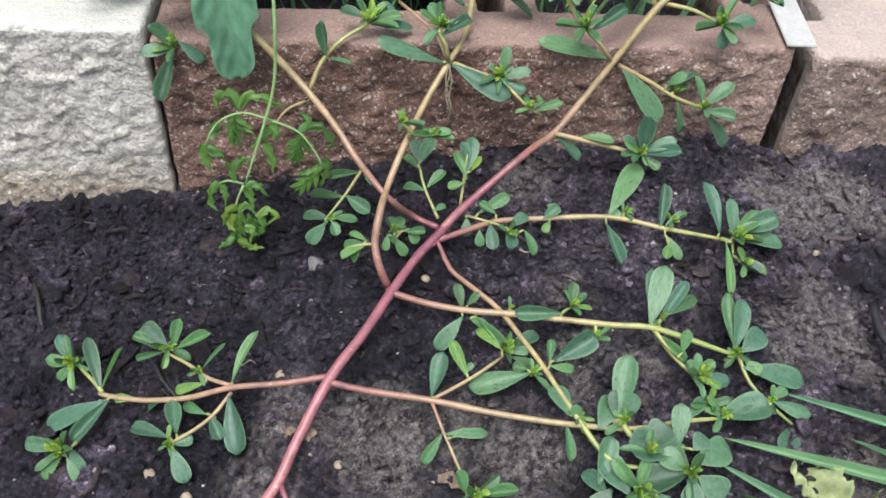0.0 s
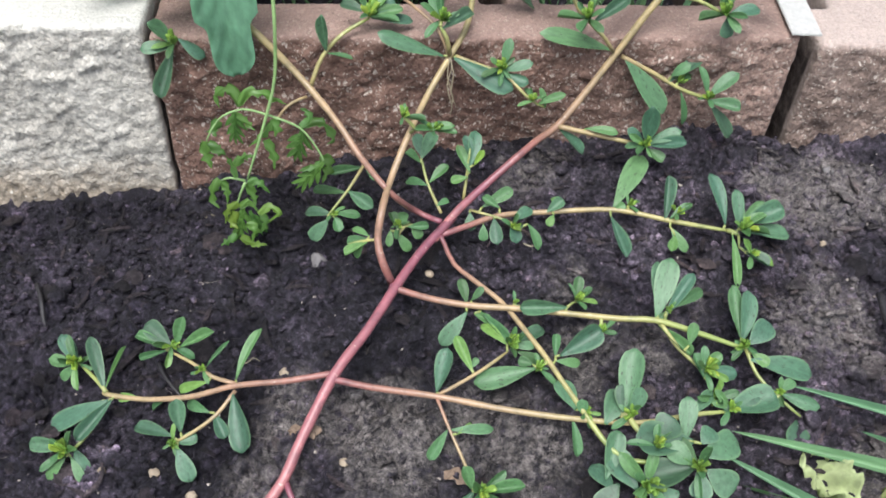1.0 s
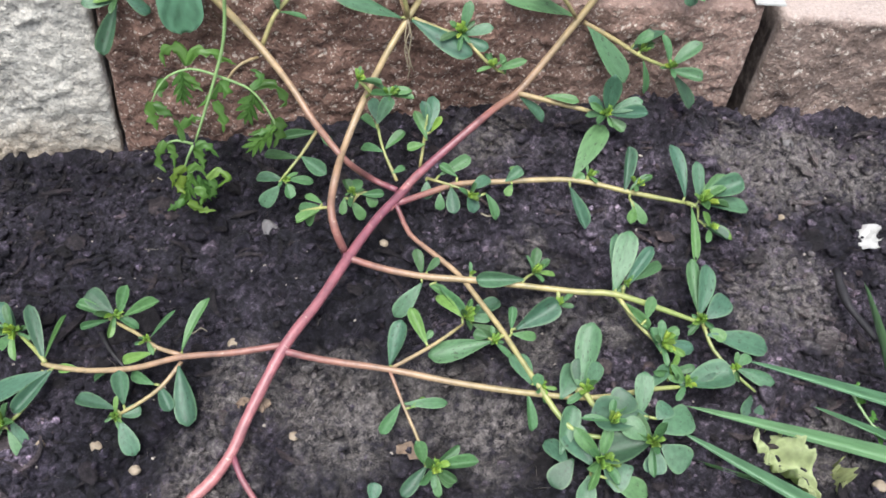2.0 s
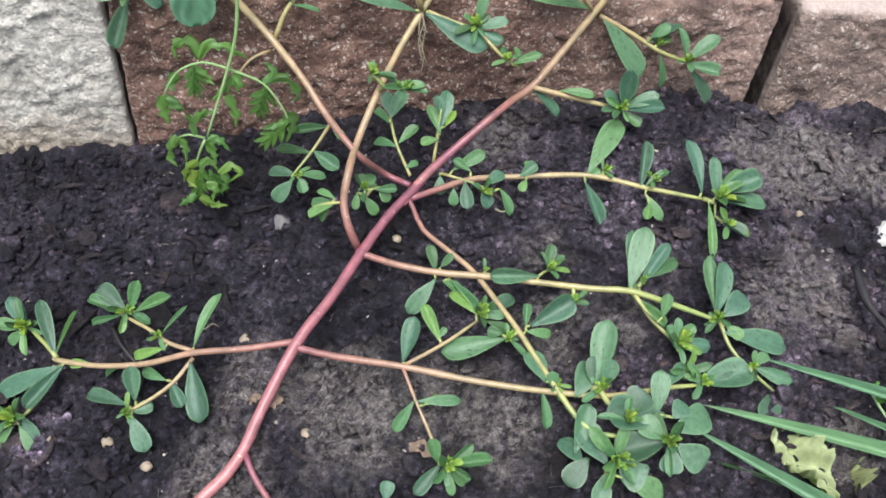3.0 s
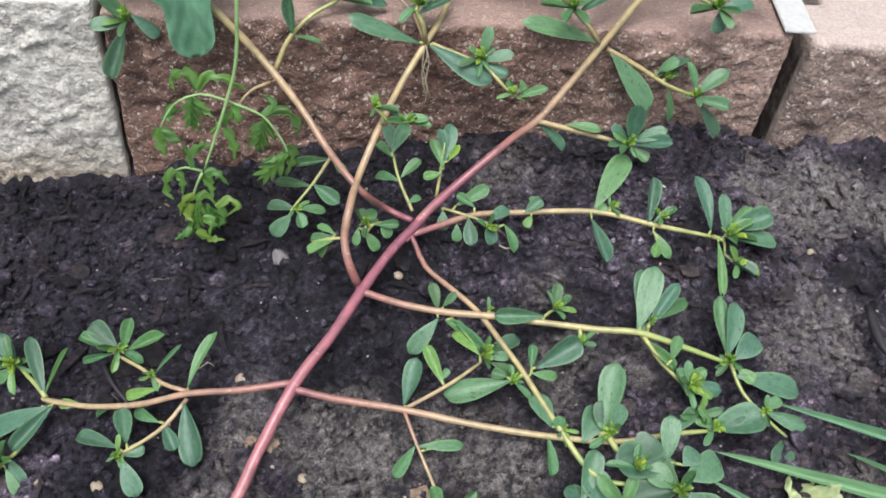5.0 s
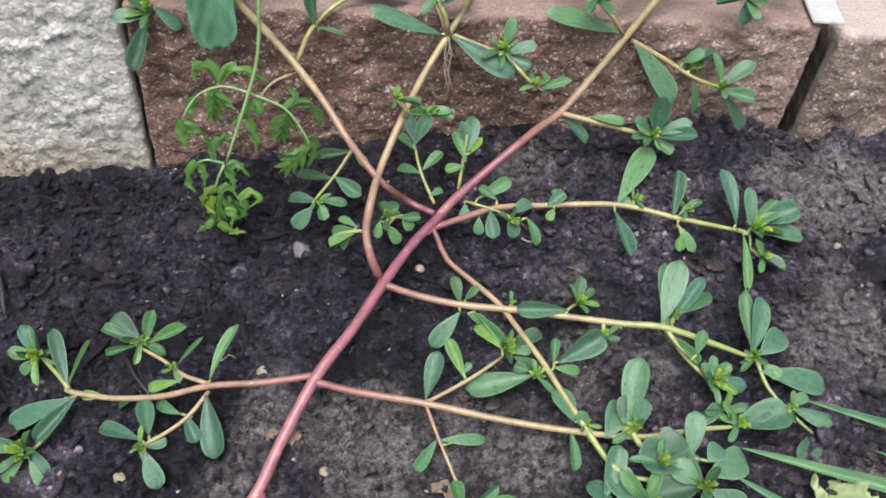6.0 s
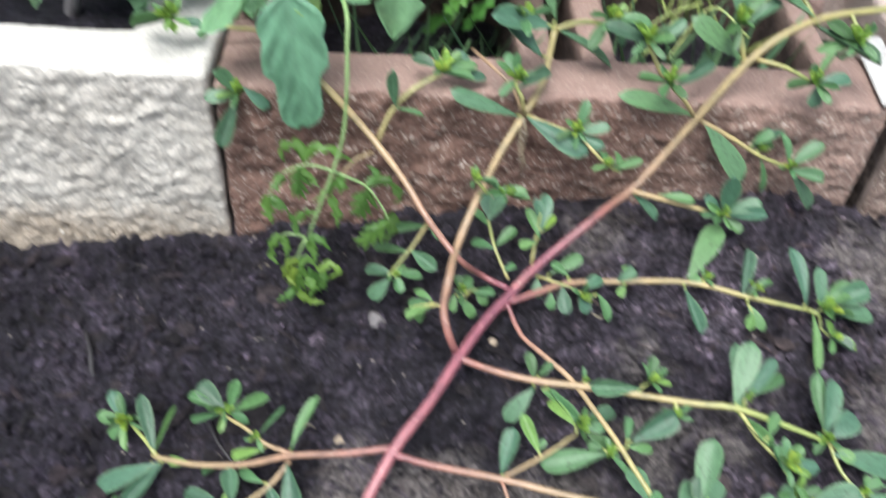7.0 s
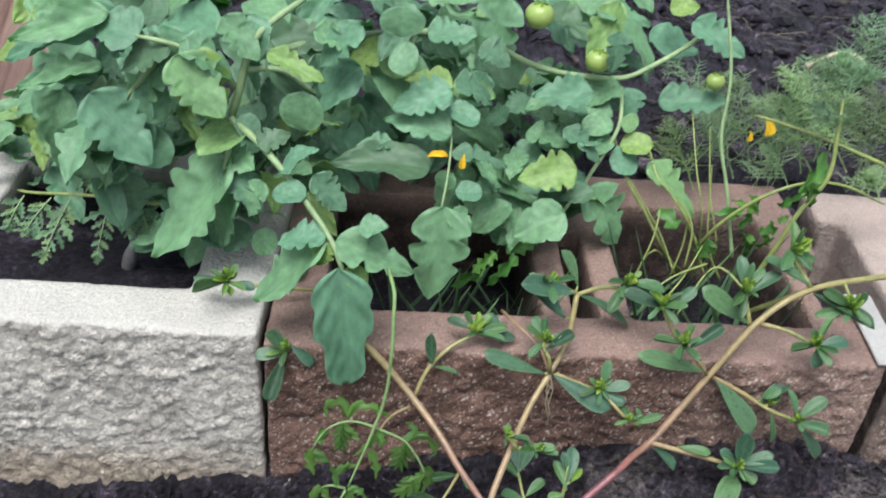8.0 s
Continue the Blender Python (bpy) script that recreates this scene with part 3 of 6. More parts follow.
# ---- the wall of hollow blocks ----
def hollow_block(name, at, turn, size, mat, label, front_rough, seed, shell=0.031, web=0.027, slot=True, step=0.003, shift=0.0, notch=None):
    """A two-core concrete block with a split front: its solid cells on a fine lattice, skinned, rounded and roughened.
    at: the front top left corner; size: length, depth, height; notch: the ends, depth and stretch of its side grooves."""
    L, D, H = size

    def lines(length, marks):
        out = []
        for a, b in zip(marks, marks[1:]):
            k = max(1, round((b - a) / step))
            out += [a + (b - a) * i / k for i in range(k)]
        return out + [marks[-1]]

    mid = L / 2 + shift
    if slot:
        xm = [0, web, mid - 0.024, mid - 0.007, mid + 0.007, mid + 0.024, L - web, L]
    else:
        xm = [0, web, mid - 0.014, mid + 0.014, L - web, L]
    xs = lines(L, xm)
    ys = lines(D, [0, shell, D - shell - 0.006, D])
    zs = [-h for h in lines(H, [0, H])]
    nx, ny, nz = len(xs) - 1, len(ys) - 1, len(zs) - 1

    def hollow(x, y):
        if notch and notch[2] < y < notch[3] and ("l" in notch[0] and x < notch[1] or "r" in notch[0] and x > L - notch[1]):
            return True
        if shell < y < D - shell - 0.006:
            if slot:
                if web < x < mid - 0.024 or mid + 0.024 < x < L - web:
                    return True
                return abs(x - mid) < 0.007 and y < D * 0.62
            return web < x < mid - 0.014 or mid + 0.014 < x < L - web
        return False

    solid = np.zeros((nx + 2, ny + 2), bool)
    for i in range(nx):
        for j in range(ny):
            solid[i + 1, j + 1] = not hollow((xs[i] + xs[i + 1]) / 2, (ys[j] + ys[j + 1]) / 2)
    index, verts, faces = {}, [], []

    def corner(i, j, k):
        if (i, j, k) not in index:
            index[i, j, k] = len(verts)
            verts.append([xs[i], ys[j], zs[k]])
        return index[i, j, k]

    for i in range(nx):
        for j in range(ny):
            if not solid[i + 1, j + 1]:
                continue
            faces.append([corner(i, j, 0), corner(i + 1, j, 0), corner(i + 1, j + 1, 0), corner(i, j + 1, 0)])
            for open_side, a, b in ((not solid[i, j + 1], (i, j + 1), (i, j)), (not solid[i + 2, j + 1], (i + 1, j), (i + 1, j + 1)), (not solid[i + 1, j], (i, j), (i + 1, j)), (not solid[i + 1, j + 2], (i + 1, j + 1), (i, j + 1))):
                if open_side:
                    for k in range(nz):
                        faces.append([corner(*a, k + 1), corner(*b, k + 1), corner(*b, k), corner(*a, k)])
    v, f = np.array(verts), np.array(faces)
    front = v[:, 1] < 1e-6
    # round the edges
    for _ in range(3):
        total, count = np.zeros_like(v), np.zeros(len(v))
        for a in range(4):
            for b in (1, 3):
                np.add.at(total, f[:, a], v[f[:, (a + b) % 4]])
                np.add.at(count, f[:, a], 1)
        v = v * 0.4 + 0.6 * total / count[:, None]
    off = Vector((seed * 7.3, seed * 3.1, 0))
    out = []
    for p, fr in zip(v, front):
        q = Vector(p)
        s = Vector((noise.noise(q * 60 + off), noise.noise(q * 60 + off * 2), noise.noise(q * 60 + off * 3))) * 0.0010
        s += Vector((noise.noise(q * 240 + off), noise.noise(q * 240 + off * 2), noise.noise(q * 240 + off * 3))) * 0.0008
        s = s if fr else s * 0.55
        if fr or p[1] < 0.004:
            s.y += front_rough(q, off) * min(1.0, 0.12 + max(0.0, min(q.x, L - q.x)) / 0.012)
        out.append(q + s)
    m = pose(0, 0, 0, *turn)
    m.translation = Vector(at)
    out = [m @ q for q in out]
    me = mesh_from(name, out, [tuple(r) for r in faces], mat)
    raw = [max(0.0, min(1.0, 1.2 - 260 * max(0.0, p[1]))) * max(0.0, min(1.0, -p[2] / 0.0035)) for p in v]
    me.attributes.new("split", "FLOAT", "POINT").data.foreach_set("value", raw)
    # painted shade: grows below the top edge on core walls and end faces
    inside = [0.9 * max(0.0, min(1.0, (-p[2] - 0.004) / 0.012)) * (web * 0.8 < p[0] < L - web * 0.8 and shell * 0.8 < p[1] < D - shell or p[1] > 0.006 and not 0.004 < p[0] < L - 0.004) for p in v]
    me.attributes.new("recess_shade", "FLOAT", "POINT").data.foreach_set("value", inside)
    ob = new(name, me)
    return tagged(ob, label, "block", "blocks of the low wall")


def layered(q, off):
    """A ragged split face: flakes in rough level courses with sharp lower lips."""
    p = Vector((q.x, 0, q.z))
    warp = 1.3 * noise.noise(p * 24 + off) + 0.8 * noise.noise(Vector((q.x * 70, 0, q.z * 90)) + off) + 0.4 * noise.noise(p * 210 + off)
    s = q.z * 215 + warp * 2.1
    saw = s - math.floor(s)
    deep = max(0.0, 0.35 + noise.noise(Vector((q.x * 55, 4, q.z * 120)) + off) + 0.5 * noise.noise(p * 33 + off))
    return 0.0042 * (0.5 - saw) * deep - 0.0013 * noise.noise(p * 150 + off) - 0.0016 * noise.noise(p * 310 + off) - 0.002 * noise.noise(p * 18 + off)


def pitted(q, off):
    """A split face of coarse grit."""
    p = Vector((q.x, 0, q.z))
    lump = 0.0022 * noise.noise(p * 50 + off) + 0.0018 * noise.noise(p * 120 + off) + 0.0018 * noise.noise(p * 260 + off)
    pit = max(0.0, noise.noise(p * 170 + off * 2) - 0.25) * 0.006
    return lump + pit + 0.0015 * noise.noise(q * 20 + off)


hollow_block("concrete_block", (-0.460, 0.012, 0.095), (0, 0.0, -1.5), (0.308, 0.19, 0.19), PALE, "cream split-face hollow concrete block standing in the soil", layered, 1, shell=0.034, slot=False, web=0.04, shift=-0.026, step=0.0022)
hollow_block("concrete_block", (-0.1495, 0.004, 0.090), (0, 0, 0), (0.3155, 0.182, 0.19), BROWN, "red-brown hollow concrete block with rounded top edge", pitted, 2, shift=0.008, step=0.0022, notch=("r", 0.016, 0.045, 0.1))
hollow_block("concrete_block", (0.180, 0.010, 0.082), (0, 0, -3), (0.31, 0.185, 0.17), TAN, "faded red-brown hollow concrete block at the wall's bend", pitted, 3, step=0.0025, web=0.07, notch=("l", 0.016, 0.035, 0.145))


def soil_fill(x0, x1, y0, y1, z, seed):
    """Soil standing in a block's core."""
    n, m = 40, 40
    verts = []
    for j in range(m + 1):
        for i in range(n + 1):
            x, y = x0 + (x1 - x0) * i / n, y0 + (y1 - y0) * j / m
            q = Vector((x, y, seed))
            verts.append((x, y, z + 0.008 * noise.noise(q * 30) + 0.004 * noise.noise(q * 90) + 0.002 * noise.noise(q * 240)))
    faces = [(j * (n + 1) + i, j * (n + 1) + i + 1, (j + 1) * (n + 1) + i + 1, (j + 1) * (n + 1) + i) for j in range(m) for i in range(n)]
    tagged(new("soil_fill", mesh_from("soil_fill", verts, faces, SOIL)), "dark soil filling the core of a block", "soil", kind="structure")


for _k, (_x0, _x1, _z) in enumerate(((-0.455, -0.155, 0.076), (-0.145, 0.158, 0.035), (0.19, 0.48, 0.035))):
    soil_fill(_x0, _x1, 0.02, 0.18, _z, _k)


# ---- plants and small things, in millimetres ----
def lobed(seed, lobes=4):
    """Half width of a deeply cut leaflet."""
    rnd = random.Random(seed)
    ph = (rnd.uniform(0, 1), rnd.uniform(0, 1))

    def half(t, u):
        if t > 0.985:
            return 0.01
        env = 0.5 * math.sin(math.pi * min(1, 0.08 + t * 0.92)) ** 0.55
        saw = (t * lobes + 0.35 * ph[u > 0]) % 1.0
        tooth = (saw / 0.72) ** 1.15 if saw < 0.72 else (1 - saw) / 0.28
        return max(0.035, env * (0.34 + 0.66 * tooth))

    return half


CUT = [blade("leaflet", lobed(k, n), FROND, 30, 6, 0.2, curl, 0.07, 0.015, 0.02, k) for k, (n, curl) in enumerate(((3, 0.25), (2, 0.7), (4, -0.25), (3, 0.9)))]


def ribbon(stem, width, lobes, seed, *points):
    """A drooping lobed leaflet whose rib runs through points in millimetres: broad toothed lobes, curled edges, real thickness."""
    rnd = random.Random(seed)
    line = spline([V(p) for p in points], 0.0009)
    n, cols = len(line), 6
    face = Vector((rnd.uniform(-0.4, 0.4), -1, 0.7))
    ph = (rnd.uniform(0, 0.5), rnd.uniform(0, 0.5))
    top, low = [], []
    for i, (c, t) in enumerate(line):
        ahead = (line[min(i + 1, n - 1)][0] - line[max(i - 1, 0)][0]).normalized()
        side = ahead.cross(face).normalized()
        up = side.cross(ahead)
        env = width / 2250 * (0.16 + 0.84 * math.sin(math.pi * min(1.0, 0.1 + 0.95 * t ** 1.3)) ** 0.8) * (1 - t ** 6)
        for j in range(cols + 1):
            u = 2 * j / cols - 1
            saw = (t * (lobes + 1) * 1.25 + ph[u > 0]) % 1.0
            tooth = (saw / 0.75) ** 1.3 if saw < 0.75 else (1 - saw) / 0.25
            lobe = min(1.0, max(0.0, (t - 0.2) / 0.2))
            w = env * (1 - lobe * 0.82 * (1 - tooth)) + 0.0002
            q = c + side * u * w + up * (-0.35 * abs(u) ** 2 * w + 0.0004 * math.sin(9 * t + 3 * u + seed))
            top.append(q + up * 0.00018)
            low.append(q - up * 0.00018)
    k, m, faces = cols + 1, len(top), []
    for i in range(n - 1):
        for j in range(cols):
            a = i * k + j
            faces += [(a, a + 1, a + k + 1, a + k), (m + a, m + a + k, m + a + k + 1, m + a + 1)]
        for j in (0, cols):
            a = i * k + j
            faces.append((a, a + k, m + a + k, m + a))
    return part("leaflet", mesh_from("leaflet", top + low, faces, WEEDLEAF), stem)


WEEDLEAF = leaf_material("weed_leaf", (0.125, 0.25, 0.055), (0.2, 0.28, 0.045), 0.4, 0, 0.5)


def fan(seed):
    """A flat leaflet cut into pointed fingers to either side of its rib."""
    rnd = random.Random(seed)
    fingers = [((0, 0), (0, 1), 0.13)]
    for k in range(3):
        for side in (-1, 1):
            y = 0.14 + 0.2 * k + rnd.uniform(-0.03, 0.03)
            fingers.append(((0, y), (side * (0.52 - 0.09 * k) * rnd.uniform(0.85, 1.1), y + 0.34 + 0.03 * k), 0.085))
    top, low, faces = [], [], []
    for n, (a, b, w) in enumerate(fingers):
        a, b = Vector(a), Vector(b)
        across = (b - a).orthogonal().normalized()
        first = len(top)
        for i in range(7):
            t = i / 6
            half = w * math.sin(math.pi * (0.2 + 0.8 * t)) ** 0.8 + 0.004
            for u in (-1, 0, 1):
                q = a + (b - a) * t + across * u * half
                z = -0.16 * q.y ** 2 - 0.25 * q.x ** 2 - 0.03 * (u == 0) + 0.004 * n
                top.append((q.x, q.y, z))
                low.append((q.x, q.y, z - 0.012))
        for i in range(6):
            for c in range(2):
                p = first + 3 * i + c
                faces.append((p, p + 1, p + 4, p + 3))
    m = len(top)
    faces += [tuple(m + v for v in f[::-1]) for f in faces]
    for n in range(len(fingers)):
        for i in range(6):
            for c in (0, 2):
                p = 21 * n + 3 * i + c
                faces.append((p, p + 3, m + p + 3, m + p))
    return mesh_from("leaflet", top + low, faces, WEEDLEAF)


FANS = [fan(k) for k in range(3)]
GREY = [blade("leaflet", lobed(k + 7, n), leaf_material("dusty_frond", (0.17, 0.3, 0.15), (0.24, 0.36, 0.16), 0.55, 0, 0.3), 36, 6, 0.1, 0.15, 0.05, 0.012, 0.02, k) for k, n in enumerate((4, 5, 3))]
BLADE_G = [blade("blade", lambda t, u: 0.5 * (1 - t) ** 0.6 * min(1, 0.4 + 6 * t) + 0.004, GRASS, 16, 4, 0.28, curl, 0.0, 0.01, 0.0, k) for k, curl in enumerate((0.05, -0.06))]


def solid(name, at, size, mat, label, category, seed, flat=1.0, group="", turn=0.0, lift=0.0003):
    """A stone, chip or clod as a thing of its own, resting in the soil; sizes in millimetres."""
    rnd = random.Random(seed)
    bm = bmesh.new()
    chip = mat is CHIP
    bmesh.ops.create_icosphere(bm, subdivisions=2 if chip else 3, radius=1)
    off = Vector((rnd.uniform(0, 90), rnd.uniform(0, 90), 3))
    for v in bm.verts:
        k = 1 + 0.28 * noise.noise(v.co * 1.1 + off) + 0.10 * noise.noise(v.co * 3.1 + off)
        if chip:
            k = 0.62 * (k + 0.9 * noise.noise(v.co * 1.9 + off * 2))
        v.co = Vector((v.co.x * size[0] / 2, v.co.y * size[1] / 2, v.co.z * size[2] / 2 * flat)) * k / 1000
    for f in bm.faces:
        f.smooth = not chip
    me = bpy.data.meshes.new(name)
    bm.to_mesh(me)
    bm.free()
    me.materials.append(mat)
    ob = new(name, me)
    p = V(at)
    ob.matrix_world = pose(p.x, p.y, rough_ground(p.x, p.y) + size[2] * lift, 0, 0, turn)
    return tagged(ob, label, category, group)


def crumple(at, size, seed):
    """A scrap of thin sheet, folded and crushed, with thickness; size in millimetres."""
    rnd = random.Random(seed)
    n = 6
    p = V(at)
    base = rough_ground(p.x, p.y)
    top = []
    for j in range(n):
        for i in range(n):
            u, w = i / (n - 1) - 0.5, j / (n - 1) - 0.5
            q = Vector((u * 3.1, w * 3.1, seed))
            fold = abs(noise.noise(q)) * 0.6 + 0.15 * abs(noise.noise(q * 2.3)) + rnd.uniform(0, 0.05)
            edge = 1 + 0.25 * noise.noise(Vector((u, w, seed)).normalized() * 1.3 + Vector((seed, 0, 0)))
            top.append(Vector((p.x + u * size / 1000 * edge, p.y + w * size / 1000 * edge, base + 0.001 + (fold + 0.25 * (1 - 4 * u * u)) * size / 2600)))
    under = [q - Vector((0, 0, 0.0006)) for q in top]
    m = n * n
    faces = []
    for j in range(n - 1):
        for i in range(n - 1):
            a, b, c, d = j * n + i, j * n + i + 1, (j + 1) * n + i + 1, (j + 1) * n + i
            faces += [(a, b, c), (a, c, d), (m + c, m + b, m + a), (m + d, m + c, m + a)]
    rim = list(range(n)) + [k * n + n - 1 for k in range(1, n)] + [(n - 1) * n + k for k in range(n - 2, -1, -1)] + [k * n for k in range(n - 2, 0, -1)]
    faces += [(rim[k], m + rim[k], m + rim[(k + 1) % len(rim)], rim[(k + 1) % len(rim)]) for k in range(len(rim))]
    ob = new("paper_scrap", mesh_from("paper_scrap", top + under, faces, PAPER, False))
    return tagged(ob, "crumpled white scrap on the soil", "scrap")


def slab(name, a, b, width, thick, mat, label, category, up=(0, 0, 1)):
    """A flat strip from a to b with rounded edges, in millimetres."""
    a, b = V(a), V(b)
    y = (b - a)
    ln = y.length
    y.normalize()
    x = y.cross(Vector(up)).normalized()
    z = x.cross(y)
    bm = bmesh.new()
    bmesh.ops.create_cube(bm, size=1)
    bmesh.ops.scale(bm, vec=(width / 1000, ln, thick / 1000), verts=bm.verts)
    bmesh.ops.bevel(bm, geom=bm.edges[:], offset=thick / 3500, segments=2, affect="EDGES")
    me = bpy.data.meshes.new(name)
    bm.to_mesh(me)
    bm.free()
    me.materials.append(mat)
    ob = new(name, me)
    m = Matrix((x, y, z)).transposed().to_4x4()
    m.translation = (a + b) / 2
    ob.matrix_world = m
    return tagged(ob, label, category)


def berry(stem, at, size, seed=0):
    """An unripe tomato with its calyx."""
    rnd = random.Random(seed)
    bm = bmesh.new()
    bmesh.ops.create_uvsphere(bm, u_segments=20, v_segments=14, radius=1)
    for v in bm.verts:
        ang = math.atan2(v.co.y, v.co.x)
        dip = 0.12 * max(0, v.co.z) ** 6
        v.co = V(at) + Vector((v.co.x, v.co.y, v.co.z * 0.92 - dip)) * size / 2000 * (1 + 0.015 * math.cos(5 * ang))
    for f in bm.faces:
        f.smooth = True
    me = bpy.data.meshes.new("fruit")
    bm.to_mesh(me)
    bm.free()
    me.materials.append(FRUIT)
    ob = part("fruit", me, stem, "small unripe green tomato")
    top = Vector(at) + Vector((0, 0, size * 0.42))
    for k in range(5):
        a = k * 1.257 + seed
        placed(part("sepal", BUDS[0], stem), top, top + Vector((math.cos(a), math.sin(a), -0.25)) * size * 0.26, size * 0.1, (0, 0, 1))
    return ob


def petal(stem, base, tip, width):
    return placed(part("petal", PETALS, stem, "wilted yellow petal"), base, tip, width, (0, -0.6, 1))


PETALS = blade("petal", spoon, PETAL, 10, 5, 0.6, 0.3, 0.05, 0.04, 0.0, 3)


def feather(plant, base, tip, spread, seed, mat=None):
    """A thread-leaved frond: a stalk with ever finer pairs of threads, one mesh."""
    rnd = random.Random(seed)
    a, b = V(base), V(tip)
    sag = Vector((rnd.uniform(-0.1, 0.1), 0, 0.15)) * (b - a).length
    verts, faces = [], []

    def thread(p, q, r):
        d = (q - p).normalized()
        s = d.orthogonal().normalized()
        u = d.cross(s)
        o = len(verts)
        for c, rr in ((p, r), (q, r * 0.5)):
            for k in range(3):
                verts.append(c + (s * math.cos(2.1 * k) + u * math.sin(2.1 * k)) * rr)
        faces.extend([(o + k, o + (k + 1) % 3, o + 3 + (k + 1) % 3, o + 3 + k) for k in range(3)])

    n = 16
    line = [a.lerp(b, i / n) + sag * math.sin(math.pi * i / n) for i in range(n + 1)]
    for i in range(n):
        thread(line[i], line[i + 1], 0.0007 * (1.2 - i / n))
        if i < 3:
            continue
        d = (line[i + 1] - line[i]).normalized()
        for s in (-1, 1):
            side = (d.cross(Vector((rnd.uniform(-0.5, 0.5), rnd.uniform(-0.5, 0.5), 1))).normalized() * s + d * 0.6).normalized()
            ln = spread / 1000 * (1.1 - i / n) * rnd.uniform(0.7, 1.2)
            end = line[i] + side * ln
            thread(line[i], end, 0.0004)
            for k in range(1, 6):
                q = line[i].lerp(end, k / 5.5)
                for s2 in (-1, 1):
                    w = (side.cross(Vector((rnd.uniform(-1, 1), rnd.uniform(-1, 1), 1))).normalized() * s2 + side * 0.8).normalized()
                    thread(q, q + w * ln * 0.45 * rnd.uniform(0.6, 1.2), 0.0003)
    return part("frond", mesh_from("frond", verts, faces, mat or DILL), plant)


STONE = plain_material("grey_stone", (0.16, 0.15, 0.15), 0.7, 0.3, 200)
WILT = leaf_material("wilted_leaf", (0.58, 0.62, 0.3), (0.66, 0.66, 0.4), 0.7, 0, 0.3)
RAGGED = blade("wilted_leaf", toothed(21, 7, 0.35), WILT, 48, 16, 0.35, 0.1, 0.16, 0.012, 0.12, 5)
TWIG = plain_material("black_twig", (0.018, 0.016, 0.018), 0.55, 0.3, 200)


def fallen(base, tip, width, seed, label):
    ob = new("fallen_leaf", LEAVES[seed % 5])
    placed(ob, base, tip, width, (0.1, -0.3, 1), 0.01)
    return tagged(ob, label, "leaf")


def wilted(base, tip, width):
    ob = new("wilted_leaf", RAGGED)
    placed(ob, base, tip, width, (0.1, -0.3, 1), 0.04)
    return tagged(ob, "torn pale yellow-green wilted leaf on the soil", "leaf")


def root(stem, *points):
    return part("root", tube("root", [V(p) for p in points], 0.0004, 0.00025, DRY, (0, 0), 5, 0.4), stem, "thin dry brown root")


def stub(*points):
    ob = new("dead_stalk", tube("dead_stalk", [V(p) for p in points], 0.003, 0.0042, STONE, (0, 0), 9, 0.4))
    return tagged(ob, "grey dead stalk in the soil of the cream block", "stalk")


def strip(*points):
    ob = new("dry_leaf", tube("dry_leaf", [V(p) for p in points], 0.0018, 0.0007, STRAW, (0, 0), 6, 0.6))
    return tagged(ob, "curled straw-coloured dry leaf behind the wall", "leaf")


STRAW = plain_material("straw", (0.62, 0.52, 0.36), 0.7, 0.2, 120)


def twig(*points):
    ob = new("twig", tube("twig", [V(p) for p in points], 0.0014, 0.0008, TWIG, (0, 0), 7, 0.5))
    return tagged(ob, "black bent twig lying on the soil", "twig", "twigs on the soil")


purslane = thing("purslane_plant", (-140, -230, -30), "sprawling purslane weed with red stems and fleshy green leaves", "weed")
st = stalk(purslane, [(-109, -201, -17), (-96, -189, -13), (-89, -183, -10), (-82, -173, -6), (-76, -161, 1), (-62, -136, 13), (-48, -117, 19), (-34, -94, 24), (-23, -78, 28), (-14, -68, 31), (-7, -60, 33)], 2.8, 2.45, (-0.03, 0.15))
st = stalk(purslane, [(-82, -175, -7), (-78, -184, -10), (-72, -193, -12), (-66, -203, -14)], 1.6, 1.3, (0.1, 0.25))
st = stalk(purslane, [(-17, -72, 29), (-7, -60, 34), (7, -48, 40), (26, -36, 51), (35, -27, 52), (46, -18, 54), (61, -8, 69), (73, -1, 84), (95, 10, 112), (121, 20, 125), (164, 34, 125), (212, 50, 122)], 2.25, 1.75, (-0.08, 0.95))
leaf(st, (71, 2, 84), (37, -2, 98), 8.5)
leaf(st, (79, 2, 79), (101, -10, 55), 11.2)
leaf(st, (47, -19, 52), (60, -24, 41), 6.9)
st = stalk(purslane, [(71, -2, 86), (64, -4, 96), (57, 0, 101)], 1.2, 1.0, (0.6, 0.95))
rosette(st, (57, 1, 102), 11.7, 9, (0,-0.3,1), 1)
leaf(st, (59, 0, 100), (77, 11, 106), 6.4)
leaf(st, (57, 1, 102), (44, 7, 98), 3.9)
st = stalk(purslane, [(77, 3, 80), (95, -1, 72), (107, -6, 67), (122, -8, 62)], 1.4, 1.0, (0.6, 0.95))
leaf(st, (101, -4, 69), (116, 2, 81), 6.6)
leaf(st, (102, -4, 73), (108, -6, 81), 5.5)
rosette(st, (106, -4, 69), 8.3, 5, (0,-0.3,1), 2)
leaf(st, (108, -6, 65), (114, -12, 49), 5.2)
leaf(st, (122, -8, 63), (133, -6, 77), 7.2)
leaf(st, (122, -8, 61), (138, -12, 58), 6.8)
leaf(st, (124, -8, 59), (136, -16, 44), 7.3)
leaf(st, (121, -8, 64), (118, -4, 78), 4.6)
rosette(st, (122, -9, 63), 7.7, 6, (0,-0.3,1), 3)
st = stalk(purslane, [(46, -19, 54), (67, -23, 51), (82, -26, 49), (89, -28, 48)], 1.5, 1.1, (0.55, 0.85))
